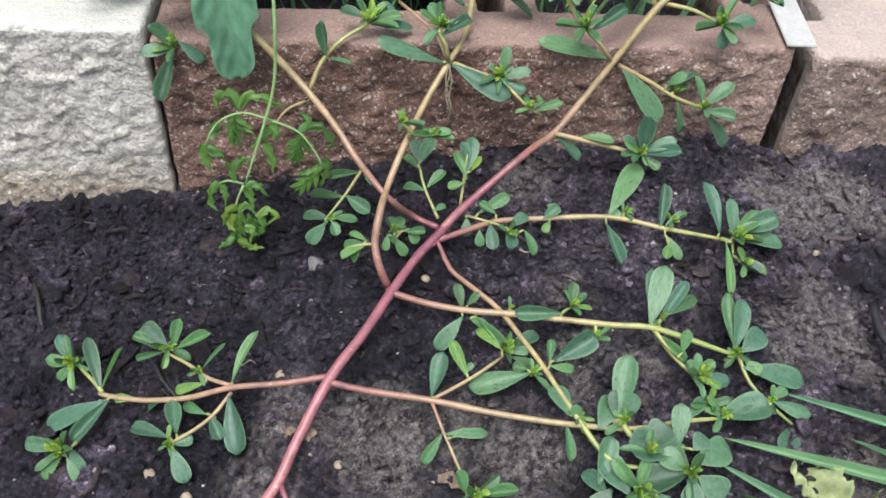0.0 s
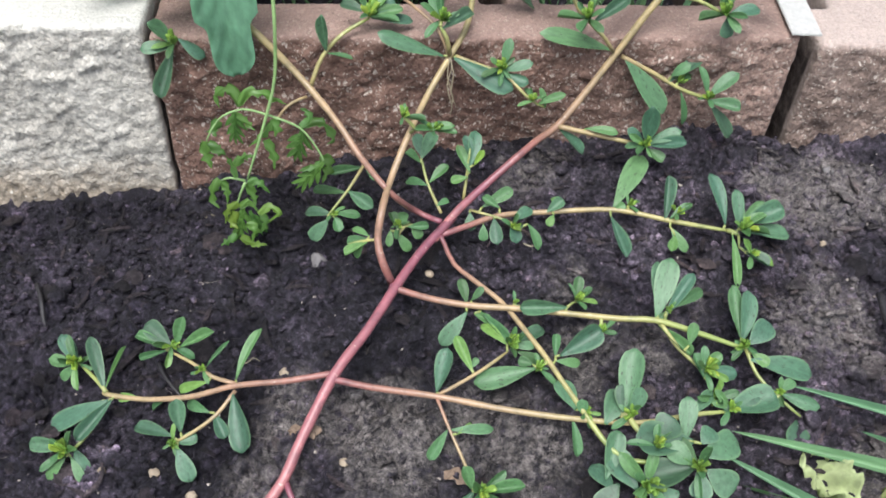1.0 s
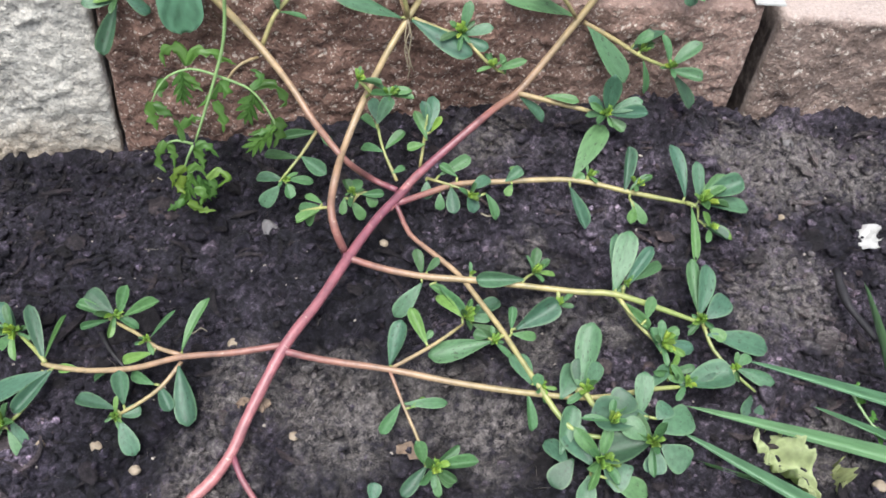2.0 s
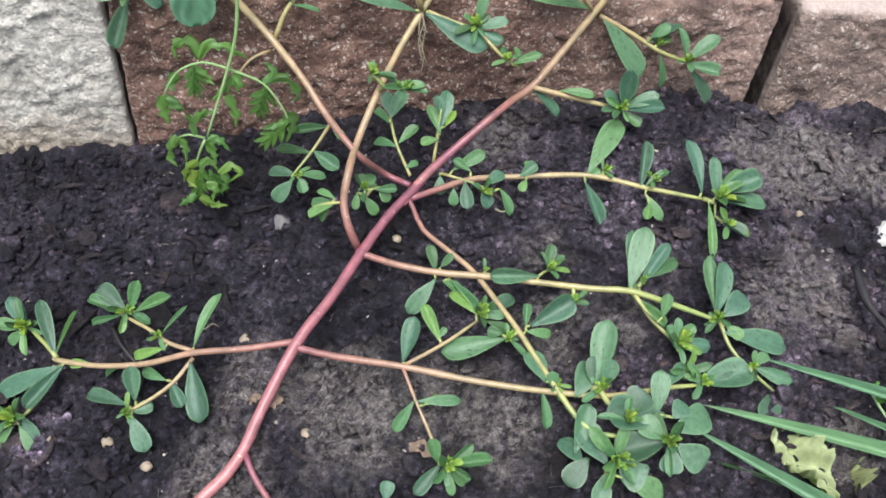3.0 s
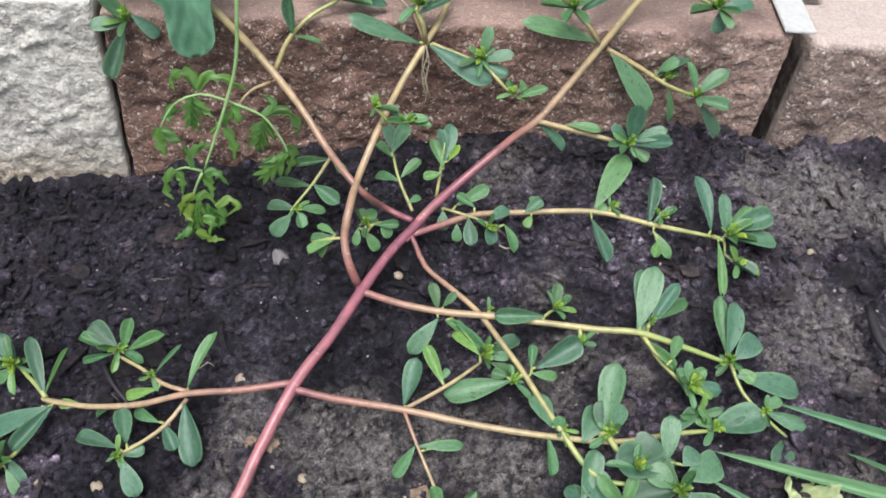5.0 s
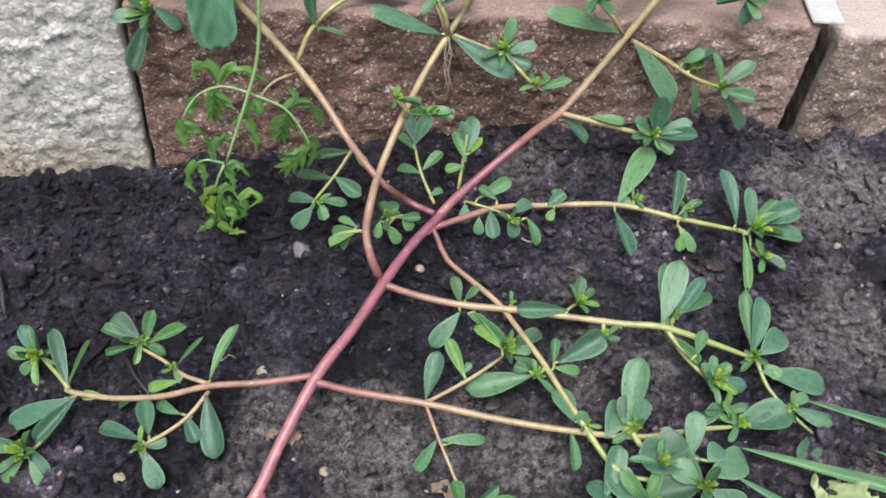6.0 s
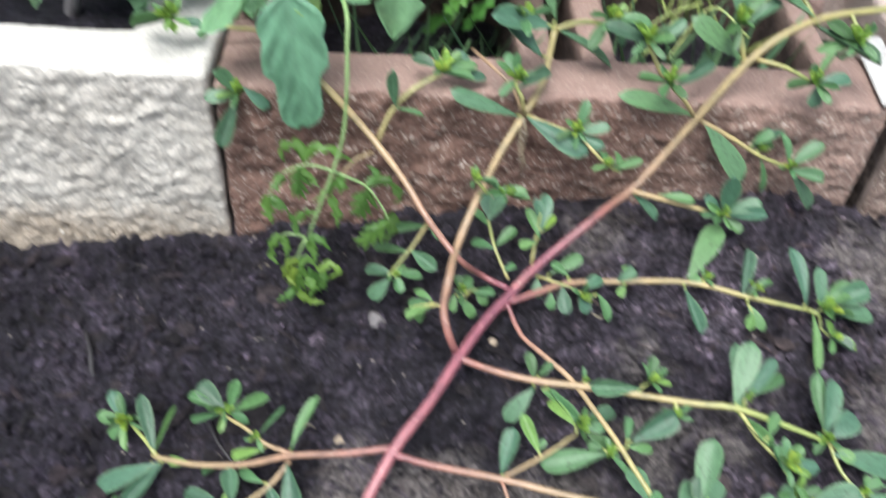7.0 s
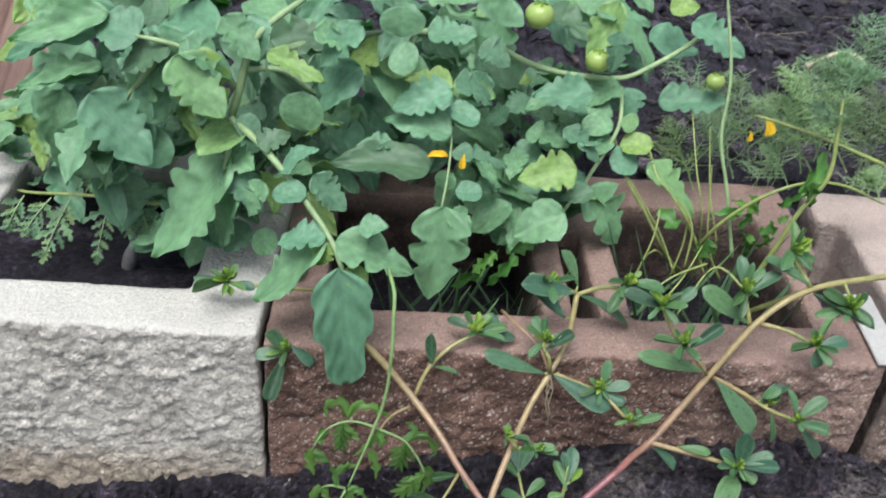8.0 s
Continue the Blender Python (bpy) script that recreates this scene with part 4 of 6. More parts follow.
leaf(st, (59, -21, 54), (74, -26, 57), 4.9)
leaf(st, (89, -28, 50), (89, -24, 71), 8.7)
leaf(st, (90, -28, 49), (107, -34, 54), 6.9)
leaf(st, (89, -28, 50), (103, -30, 60), 6.4)
leaf(st, (88, -28, 50), (80, -26, 58), 5.9)
leaf(st, (90, -28, 47), (97, -34, 43), 6.0)
rosette(st, (88, -30, 51), 9.7, 7, (0,-0.3,1), 4)
leaf(st, (70, -57, 35), (88, -31, 47), 10.8, (-0.3, -0.7, 1))
st = stalk(purslane, [(-37, -93, 23), (-41, -92, 36), (-43, -84, 42), (-41, -76, 52), (-37, -56, 52), (-28, -37, 64), (-18, -17, 73), (-8, -4, 84), (1, 9, 94), (5, 22, 114)], 2.1, 1.6, (0.22, 0.78))
leaf(st, (-11, -6, 86), (-41, -8, 101), 8.7)
leaf(st, (-6, -6, 85), (22, -18, 76), 10.8)
leaf(st, (-25, -40, 69), (-9, -44, 76), 4.4)
root(st, (-8, -6, 85), (-9, -9, 76), (-6, -10, 65), (-7, -12, 54))
root(st, (-8, -6, 85), (-6, -9, 78), (-7, -10, 68), (-4, -12, 60))
root(st, (-8, -6, 85), (-7, -8, 80), (-9, -10, 72), (-6, -12, 60))
rosette(st, (-31, -38, 75), 8.4, 5, (0,-0.3,1), 5)
rosette(st, (-17, -42, 70), 9.4, 7, (0,-0.3,1), 6)
st = stalk(purslane, [(-5, -5, 85), (9, -8, 81), (17, -10, 80)], 1.2, 0.9, (0.7, 1.0))
rosette(st, (17, -10, 82), 9.9, 8, (0,-0.3,1), 7)
leaf(st, (17, -10, 80), (30, -12, 87), 5.6)
leaf(st, (17, -10, 82), (20, -6, 95), 5.2)
leaf(st, (17, -10, 79), (29, -16, 78), 5.7)
st = stalk(purslane, [(20, -12, 78), (28, -18, 72), (34, -20, 68)], 1.0, 0.8, (0.7, 1.0))
rosette(st, (32, -20, 70), 8.3, 7, (0,-0.3,1), 8)
leaf(st, (34, -20, 68), (45, -22, 76), 4.2)
leaf(st, (38, -20, 66), (36, -20, 76), 3.3)
st = stalk(purslane, [(-31, 26, 99), (-25, 8, 104), (-17, 0, 101), (-12, -4, 95), (-9, -6, 86)], 1.0, 0.8, (0.45, 0.5))
st = stalk(purslane, [(-8, -5, 86), (-10, -6, 96), (-13, -3, 100)], 1.4, 1.0, (0.7, 1.0))
rosette(st, (-12, 1, 101), 12.5, 9, (0,-0.3,1), 9)
leaf(st, (-12, -5, 100), (2, 6, 101), 6.2)
st = stalk(purslane, [(5, 22, 114), (17, 26, 116), (31, 32, 112)], 1.4, 1.1, (0.8, 1.0))
leaf(st, (4, 22, 115), (-25, 18, 121), 11.0)
leaf(st, (6, 22, 114), (38, 26, 97), 9.7)
leaf(st, (5, 24, 118), (-4, 30, 135), 8.2)
rosette(st, (32, 32, 115), 14.7, 9, (0,-0.3,1), 10)
leaf(st, (31, 32, 115), (52, 30, 108), 8.2)
leaf(st, (0, 18, 102), (-20, 20, 117), 10.6)
rosette(st, (-10, 24, 118), 12.4, 7, (0,-0.3,1), 11)
st = stalk(purslane, [(91, 10, 108), (88, 14, 118), (86, 16, 123)], 1.5, 1.1, (0.8, 1.0))
rosette(st, (85, 16, 125), 14.6, 9, (0,-0.3,1), 12)
leaf(st, (89, 10, 110), (65, 12, 129), 10.3)
leaf(st, (88, 16, 123), (104, 22, 133), 7.7)
leaf(st, (85, 16, 126), (83, 22, 141), 6.5)
st = stalk(purslane, [(56, 8, 99), (50, 14, 108), (47, 16, 114)], 1.4, 1.0, (0.75, 1.0))
rosette(st, (47, 16, 114), 13.9, 8, (0,-0.3,1), 13)
leaf(st, (48, 16, 112), (27, 18, 120), 8.8)
leaf(st, (50, 16, 112), (62, 20, 124), 7.0)
st = stalk(purslane, [(96, 10, 110), (109, 6, 109), (122, 2, 104)], 1.3, 1.0, (0.75, 1.0))
rosette(st, (123, 2, 104), 13.9, 8, (0,-0.3,1), 14)
leaf(st, (124, 2, 103), (138, 2, 109), 7.4)
leaf(st, (124, 2, 102), (124, -4, 95), 6.3)
st = stalk(purslane, [(121, 20, 125), (109, 30, 108), (101, 40, 93)], 1.8, 1.4, (0.8, 1.0))
st = stalk(purslane, [(120, 20, 126), (115, 28, 133), (111, 34, 139)], 1.6, 1.2, (0.85, 1.0))
rosette(st, (111, 34, 139), 15.7, 9, (0,-0.3,1), 15)
leaf(st, (120, 20, 127), (95, 24, 140), 8.6)
leaf(st, (123, 20, 122), (153, 10, 108), 10.3)
rosette(st, (143, 16, 117), 15.5, 8, (0,-0.3,1), 16)
st = stalk(purslane, [(-13, -62, 31), (-24, -55, 31), (-37, -62, 50), (-51, -44, 57), (-60, -32, 65), (-74, -14, 73), (-87, -5, 84), (-99, -1, 96), (-114, 15, 100), (-127, 40, 96)], 1.6, 2.2, (0.12, 0.85))
st = stalk(purslane, [(-74, -12, 73), (-68, -5, 85), (-58, 2, 93), (-46, 7, 98)], 1.3, 1.0, (0.75, 0.95))
leaf(st, (-66, -4, 87), (-67, 0, 105), 5.6)
leaf(st, (-66, -4, 86), (-54, -8, 88), 3.0)
rosette(st, (-46, 7, 99), 13.8, 9, (0,-0.3,1), 17)
leaf(st, (-45, 7, 98), (-25, 8, 98), 5.7)
leaf(st, (-46, 7, 100), (-34, 14, 104), 8.1)
leaf(st, (-47, 7, 101), (-59, 12, 105), 5.7)
st = stalk(purslane, [(-76, -15, 69), (-82, -19, 69), (-87, -22, 66), (-91, -26, 61)], 0.9, 0.7, (0.6, 0.6))
st = stalk(purslane, [(-114, 26, 80), (-125, 16, 86), (-136, 6, 87), (-139, 2, 88)], 1.3, 1.0, (0.75, 1.0))
rosette(st, (-137, 2, 87), 11.2, 6, (0,-0.3,1), 18)
leaf(st, (-137, 2, 87), (-148, 0, 99), 7.6)
leaf(st, (-137, 2, 86), (-152, -2, 88), 6.8)
leaf(st, (-138, 2, 85), (-145, -10, 65), 7.9)
leaf(st, (-135, 2, 90), (-123, 0, 82), 6.8)
st = stalk(purslane, [(-127, 40, 96), (-146, 34, 101), (-162, 28, 107), (-169, 26, 109)], 1.2, 0.9, (0.8, 1.0))
rosette(st, (-169, 26, 110), 14.9, 8, (0,-0.3,1), 19)
leaf(st, (-169, 26, 110), (-185, 26, 113), 6.4)
leaf(st, (-167, 26, 109), (-155, 22, 109), 6.3)
leaf(st, (-169, 26, 108), (-166, 18, 106), 3.9, None, BUDS)
st = stalk(purslane, [(-13, -58, 33), (-19, -43, 39), (-22, -34, 48)], 0.9, 0.7, (0.8, 1.0))
leaf(st, (-19, -45, 39), (-30, -38, 38), 4.7)
leaf(st, (-18, -43, 39), (-9, -37, 45), 5.2)
leaf(st, (-22, -36, 48), (-15, -22, 53), 6.7)
leaf(st, (-22, -34, 48), (-24, -23, 54), 5.7)
leaf(st, (-22, -38, 47), (-29, -29, 45), 4.8)
leaf(st, (-15, -55, 35), (-9, -51, 36), 3.3)
st = stalk(purslane, [(-2, -51, 35), (0, -42, 46), (1, -38, 56)], 0.9, 0.7, (0.8, 1.0))
leaf(st, (0, -45, 44), (-8, -47, 42), 4.7)
leaf(st, (1, -44, 46), (-4, -35, 56), 4.7)
leaf(st, (1, -42, 48), (5, -31, 61), 7.0)
leaf(st, (2, -39, 50), (0, -34, 60), 5.6)
leaf(st, (3, -41, 48), (8, -38, 55), 3.3, None, BUDS)
st = stalk(purslane, [(-49, -26, 37), (-57, -38, 31), (-67, -48, 23)], 1.0, 0.7, (0.7, 1.0))
leaf(st, (-50, -27, 35), (-66, -29, 32), 4.9)
leaf(st, (-49, -28, 37), (-43, -34, 33), 4.3)
leaf(st, (-57, -40, 31), (-45, -49, 28), 7.1)
leaf(st, (-58, -40, 30), (-75, -34, 27), 4.9)
leaf(st, (-65, -48, 23), (-79, -43, 23), 5.8)
leaf(st, (-64, -47, 23), (-52, -49, 25), 5.2)
leaf(st, (-67, -50, 22), (-76, -56, 14), 7.2)
leaf(st, (-64, -50, 23), (-62, -56, 19), 5.2)
rosette(st, (-66, -48, 23), 6.7, 5, (0,-0.3,1), 20)
st = stalk(purslane, [(-42, -72, 30), (-50, -70, 27), (-57, -69, 24)], 0.9, 0.7, (0.8, 1.0))
leaf(st, (-47, -70, 28), (-58, -67, 24), 4.6)
leaf(st, (-48, -71, 27), (-58, -73, 20), 5.1)
leaf(st, (-47, -68, 28), (-55, -62, 29), 3.7)
leaf(st, (-50, -71, 25), (-55, -72, 18), 4.2)
st = stalk(purslane, [(-34, -67, 27), (-30, -63, 30), (-25, -63, 30)], 0.9, 0.7, (0.8, 1.0))
leaf(st, (-34, -65, 30), (-37, -57, 32), 4.6)
leaf(st, (-31, -63, 30), (-31, -56, 33), 5.1)
leaf(st, (-29, -64, 30), (-19, -64, 30), 4.1)
leaf(st, (-34, -66, 28), (-28, -72, 22), 5.1)
leaf(st, (-27, -62, 30), (-23, -68, 27), 5.1)
leaf(st, (-37, -64, 28), (-38, -71, 25), 3.7)
rosette(st, (-33, -63, 30), 6.4, 5, (0,-0.3,1), 21)
st = stalk(purslane, [(-14, -69, 29), (1, -63, 30), (15, -58, 31), (37, -56, 31), (70, -58, 34), (96, -66, 34), (122, -72, 33)], 1.8, 1.3, (0.15, 0.95))
st = stalk(purslane, [(1, -55, 32), (15, -61, 32), (25, -65, 30)], 0.8, 0.6, (0.8, 1.0))
leaf(st, (7, -54, 33), (22, -47, 38), 6.1)
leaf(st, (1, -56, 31), (1, -63, 26), 5.6)
leaf(st, (12, -61, 32), (13, -73, 27), 6.4)
leaf(st, (21, -63, 32), (30, -57, 36), 6.1)
leaf(st, (20, -64, 31), (23, -72, 28), 6.5)
leaf(st, (28, -64, 31), (34, -74, 26), 5.5)
leaf(st, (7, -62, 29), (7, -68, 24), 4.6)
leaf(st, (15, -56, 34), (7, -51, 36), 4.2)
rosette(st, (20, -66, 31), 9.1, 6, (0,-0.3,1), 22)
leaf(st, (38, -57, 32), (46, -52, 35), 5.7)
leaf(st, (41, -59, 32), (38, -64, 30), 4.2)
leaf(st, (44, -54, 33), (41, -50, 35), 4.3)
leaf(st, (68, -62, 33), (72, -83, 26), 6.5)
leaf(st, (70, -59, 34), (75, -57, 37), 4.3)
rosette(st, (77, -56, 35), 7.8, 6, (0,-0.3,1), 23)
leaf(st, (93, -66, 34), (95, -49, 47), 6.3)
leaf(st, (95, -66, 35), (105, -62, 41), 4.3)
rosette(st, (99, -63, 36), 7.8, 5, (0,-0.3,1), 24)
leaf(st, (95, -69, 33), (102, -80, 28), 4.8)
leaf(st, (97, -73, 31), (94, -81, 28), 4.7)
st = stalk(purslane, [(122, -72, 33), (124, -74, 34), (126, -76, 34)], 1.4, 1.0, (0.9, 1.0))
leaf(st, (121, -70, 35), (118, -50, 51), 7.3)
leaf(st, (126, -74, 36), (126, -62, 50), 6.3)
leaf(st, (127, -73, 37), (138, -65, 46), 6.8)
leaf(st, (129, -71, 37), (147, -68, 43), 10.3, (0.2,-0.5,1))
leaf(st, (129, -75, 35), (150, -77, 38), 8.3)
leaf(st, (123, -76, 34), (122, -100, 27), 4.2)
leaf(st, (125, -82, 32), (136, -93, 29), 5.8)
leaf(st, (127, -85, 32), (142, -89, 30), 5.3)
rosette(st, (128, -74, 36), 11.3, 8, (0,-0.3,1), 25)
rosette(st, (130, -86, 31), 7.2, 5, (0,-0.3,1), 26)
st = stalk(purslane, [(-38, -96, 24), (-34, -97, 23), (-19, -104, 24), (-2, -109, 25), (19, -113, 27), (40, -118, 29), (61, -123, 31), (76, -126, 33), (94, -131, 30), (114, -137, 26)], 1.9, 1.4, (0.12, 1.12))
leaf(st, (39, -116, 31), (19, -113, 28), 6.9, (0,-0.9,1))
rosette(st, (43, -113, 32), 8.1, 6, (0,-0.3,1), 27)
leaf(st, (43, -113, 31), (45, -105, 39), 4.8)
leaf(st, (45, -112, 31), (50, -110, 37), 3.5)
leaf(st, (-4, -108, 25), (-6, -100, 33), 4.8)
leaf(st, (-2, -107, 26), (3, -105, 32), 3.5)
leaf(st, (-4, -111, 23), (-16, -122, 14), 7.4)
leaf(st, (-1, -112, 23), (6, -114, 20), 4.3)
leaf(st, (2, -111, 23), (13, -125, 17), 4.3)
leaf(st, (76, -125, 33), (84, -105, 50), 10.0, (-0.2,-0.6,1))
leaf(st, (77, -124, 34), (80, -100, 44), 5.7)
leaf(st, (80, -124, 33), (94, -109, 44), 5.7)
leaf(st, (83, -121, 35), (100, -113, 39), 4.9)
rosette(st, (82, -121, 34), 7.1, 4, (0,-0.3,1), 28)
leaf(st, (77, -127, 31), (90, -137, 22), 4.8)
leaf(st, (89, -136, 28), (91, -130, 36), 4.8)
st = stalk(purslane, [(78, -127, 32), (85, -136, 26), (92, -143, 23), (96, -150, 20), (96, -159, 16)], 1.1, 0.8, (0.85, 1.0))
rosette(st, (95, -145, 23), 11.1, 8, (0,-0.3,1), 29)
leaf(st, (96, -145, 23), (109, -147, 22), 6.2)
leaf(st, (94, -143, 23), (102, -141, 28), 4.8)
leaf(st, (94, -148, 21), (90, -139, 26), 5.2)
leaf(st, (95, -152, 20), (97, -138, 25), 4.4)
rosette(st, (97, -156, 18), 9.1, 7, (0,-0.3,1), 30)
st = stalk(purslane, [(114, -137, 26), (117, -148, 22), (125, -159, 19), (132, -165, 16)], 1.0, 0.7, (0.9, 1.0))
leaf(st, (112, -135, 28), (119, -118, 42), 8.5)
leaf(st, (112, -133, 29), (112, -112, 40), 5.8)
leaf(st, (115, -136, 28), (126, -129, 34), 9.9)
leaf(st, (115, -142, 25), (142, -148, 24), 9.9)
leaf(st, (116, -139, 26), (122, -145, 25), 5.3)
leaf(st, (125, -156, 20), (141, -162, 19), 6.7)
leaf(st, (125, -155, 20), (131, -152, 24), 4.9)
rosette(st, (114, -136, 27), 8.8, 6, (0,-0.3,1), 31)
rosette(st, (125, -155, 20), 6.7, 5, (0,-0.3,1), 32)
st = stalk(purslane, [(-14, -70, 30), (-12, -74, 28), (-8, -85, 26), (2, -97, 26), (12, -108, 25), (20, -122, 24), (28, -136, 22), (34, -148, 20), (42, -163, 17), (48, -173, 14), (55, -180, 12), (67, -183, 13)], 1.3, 1.4, (0.12, 1.15))
rosette(st, (17, -109, 26), 4.6, 4, (0,-0.3,1), 33)
st = stalk(purslane, [(-18, -149, 15), (-6, -143, 17), (3, -138, 19), (12, -132, 21)], 1.0, 0.8, (0.5, 0.75))
rosette(st, (13, -129, 22), 11.3, 7, (0,-0.3,1), 34)
leaf(st, (12, -129, 22), (2, -116, 23), 5.2)
leaf(st, (14, -129, 22), (29, -121, 23), 6.5)
leaf(st, (16, -131, 20), (29, -136, 18), 5.1)
leaf(st, (-3, -140, 17), (-10, -125, 24), 5.1)
leaf(st, (-4, -138, 18), (-1, -135, 21), 2.9)
leaf(st, (-19, -148, 15), (-14, -135, 28), 7.4)
leaf(st, (23, -141, 21), (-3, -143, 15), 9.2, (0,-0.5,1))
leaf(st, (22, -139, 21), (16, -137, 21), 4.6)
rosette(st, (24, -141, 21), 7.3, 6, (0,-0.3,1), 35)
leaf(st, (34, -136, 23), (52, -126, 28), 9.9)
leaf(st, (32, -136, 22), (33, -127, 26), 3.8)
rosette(st, (53, -127, 27), 6.5, 5, (0,-0.3,1), 36)
leaf(st, (32, -138, 22), (43, -139, 21), 4.2)
leaf(st, (38, -160, 17), (33, -147, 22), 9.6)
leaf(st, (41, -162, 16), (40, -158, 22), 4.9)
leaf(st, (36, -163, 16), (38, -175, 6), 4.6)
rosette(st, (42, -161, 17), 6.3, 4, (0,-0.3,1), 37)
st = stalk(purslane, [(-65, -138, 12), (-62, -138, 12), (-47, -143, 13), (-19, -150, 15), (8, -157, 15), (35, -163, 16), (63, -166, 16), (87, -164, 18), (101, -163, 18)], 1.9, 1.2, (0.03, 1.0))
st = stalk(purslane, [(-19, -151, 15), (-14, -162, 8), (-10, -171, 4), (-6, -182, 2)], 0.9, 0.7, (0.35, 0.65))
leaf(st, (-14, -162, 8), (4, -163, 10), 4.5)
leaf(st, (-15, -162, 8), (-23, -171, 0), 5.0)
leaf(st, (-11, -164, 8), (-4, -160, 9), 2.9)
rosette(st, (-3, -187, 1), 11.9, 9, (0,-0.3,1), 38)
leaf(st, (-5, -186, 1), (-16, -196, -4), 5.9)
leaf(st, (-3, -187, 1), (15, -188, 5), 5.5)
leaf(st, (-6, -186, 1), (-10, -179, 8), 5.5)
leaf(st, (-1, -189, -1), (5, -193, -3), 4.7)
leaf(st, (-27, -199, -4), (-26, -193, 1), 5.8)
st = stalk(purslane, [(56, -165, 18), (58, -164, 20), (61, -171, 19), (69, -178, 18), (83, -186, 14)], 1.6, 1.2, (0.85, 1.0))
leaf(st, (57, -164, 20), (63, -144, 37), 10.7, (0,-0.6,1))
leaf(st, (57, -165, 19), (58, -155, 28), 8.7)
leaf(st, (49, -167, 17), (57, -155, 24), 10.0)
leaf(st, (60, -164, 19), (65, -157, 27), 7.5)
leaf(st, (83, -177, 18), (59, -176, 18), 14.4, (0.1,-0.3,1))
leaf(st, (68, -176, 19), (75, -171, 26), 12.3)
leaf(st, (80, -176, 18), (82, -164, 30), 7.8)
leaf(st, (83, -186, 14), (62, -189, 9), 12.8)
leaf(st, (81, -186, 16), (72, -181, 22), 9.0)
leaf(st, (59, -192, 8), (50, -177, 13), 11.1)
leaf(st, (47, -187, 8), (54, -170, 17), 8.3)
leaf(st, (50, -191, 6), (43, -180, 9), 8.2)
leaf(st, (86, -182, 15), (103, -176, 18), 12.3)
leaf(st, (86, -178, 18), (92, -173, 21), 8.4)
leaf(st, (87, -187, 13), (98, -194, 9), 11.8)
leaf(st, (85, -188, 13), (83, -197, 8), 9.2)
leaf(st, (75, -194, 9), (64, -198, 6), 12.3)
leaf(st, (99, -163, 19), (122, -160, 20), 13.2)
leaf(st, (103, -161, 18), (114, -158, 24), 7.8)
leaf(st, (86, -164, 18), (96, -155, 23), 5.6)
rosette(st, (83, -187, 16), 10.6, 8, (0,-0.3,1), 39)
rosette(st, (67, -179, 19), 9.5, 6, (0,-0.3,1), 40)
rosette(st, (102, -162, 19), 8.5, 6, (0,-0.3,1), 41)
rosette(st, (63, -190, 9), 13.9, 9, (0,-0.3,1), 42)
rosette(st, (60, -165, 20), 8.2, 6, (0,-0.3,1), 43)
leaf(st, (58, -195, 6), (55, -205, 1), 7.9)
leaf(st, (65, -197, 6), (81, -203, 4), 10.0)
leaf(st, (52, -189, 8), (43, -198, 4), 9.5)
st = stalk(purslane, [(-61, -136, 13), (-64, -135, 12), (-83, -136, 9), (-105, -135, 5), (-125, -136, -1), (-145, -134, -5), (-161, -130, -7), (-165, -128.5, -7)], 1.8, 1.2, (0.15, 0.7))
leaf(st, (-164, -128, -7), (-172, -107, 7), 6.1)
leaf(st, (-164, -128, -6), (-158, -107, -1), 1.9)
leaf(st, (-162, -132, -8), (-190, -139, -17), 8.5, (0,-0.5,1))
leaf(st, (-160, -132, -7), (-174, -147, -16), 6.5)
leaf(st, (-148, -133, -5), (-159, -131, -7), 4.2)
leaf(st, (-133, -135, -2), (-146, -135, -10), 3.2)
st = stalk(purslane, [(-163, -129, -6), (-169, -122, -6), (-177, -114, -6)], 1.2, 0.9, (0.9, 1.0))
rosette(st, (-179, -113, -5), 11.1, 8, (0,-0.3,1), 44)
leaf(st, (-178, -114, -5), (-187, -102, 2), 6.7)
leaf(st, (-180, -113, -6), (-193, -110, -6), 5.8)
leaf(st, (-180, -114, -6), (-187, -118, -11), 4.8)
st = stalk(purslane, [(-164, -131, -9), (-169, -144, -14), (-176, -152, -17)], 1.2, 0.9, (0.9, 1.0))
rosette(st, (-177, -153, -15), 12.4, 8, (0,-0.3,1), 45)
leaf(st, (-176, -151, -15), (-195, -147, -17), 6.6)
leaf(st, (-177, -155, -16), (-186, -162, -22), 4.7)
leaf(st, (-175, -155, -16), (-169, -165, -20), 4.1)
leaf(st, (-174, -152, -14), (-168, -161, -18), 5.9)
st = stalk(purslane, [(-105, -134, 5), (-116, -129, 4), (-124, -123, 5), (-135, -116, 5)], 1.2, 0.8, (0.42, 0.8))
leaf(st, (-135, -114, 7), (-147, -104, 11), 8.3)
leaf(st, (-133, -114, 7), (-129, -105, 16), 5.4)
leaf(st, (-131, -115, 7), (-115, -112, 13), 5.4)
leaf(st, (-137, -114, 6), (-151, -108, 6), 5.1)
leaf(st, (-137, -115, 5), (-149, -116, 1), 3.2)
rosette(st, (-135, -114, 7), 9.5, 7, (0,-0.3,1), 46)
leaf(st, (-117, -131, 3), (-131, -131, -3), 4.5)
leaf(st, (-119, -124, 4), (-110, -117, 13), 1.8)
rosette(st, (-120, -126, 5), 5.7, 5, (0,-0.3,1), 47)
leaf(st, (-105, -132, 5), (-97, -115, 20), 4.8)
st = stalk(purslane, [(-105, -136, 3), (-113, -145, -2), (-123, -151, -6), (-131, -154, -9)], 1.1, 0.8, (0.45, 0.8))
leaf(st, (-106, -138, 3), (-101, -160, -8), 9.1)
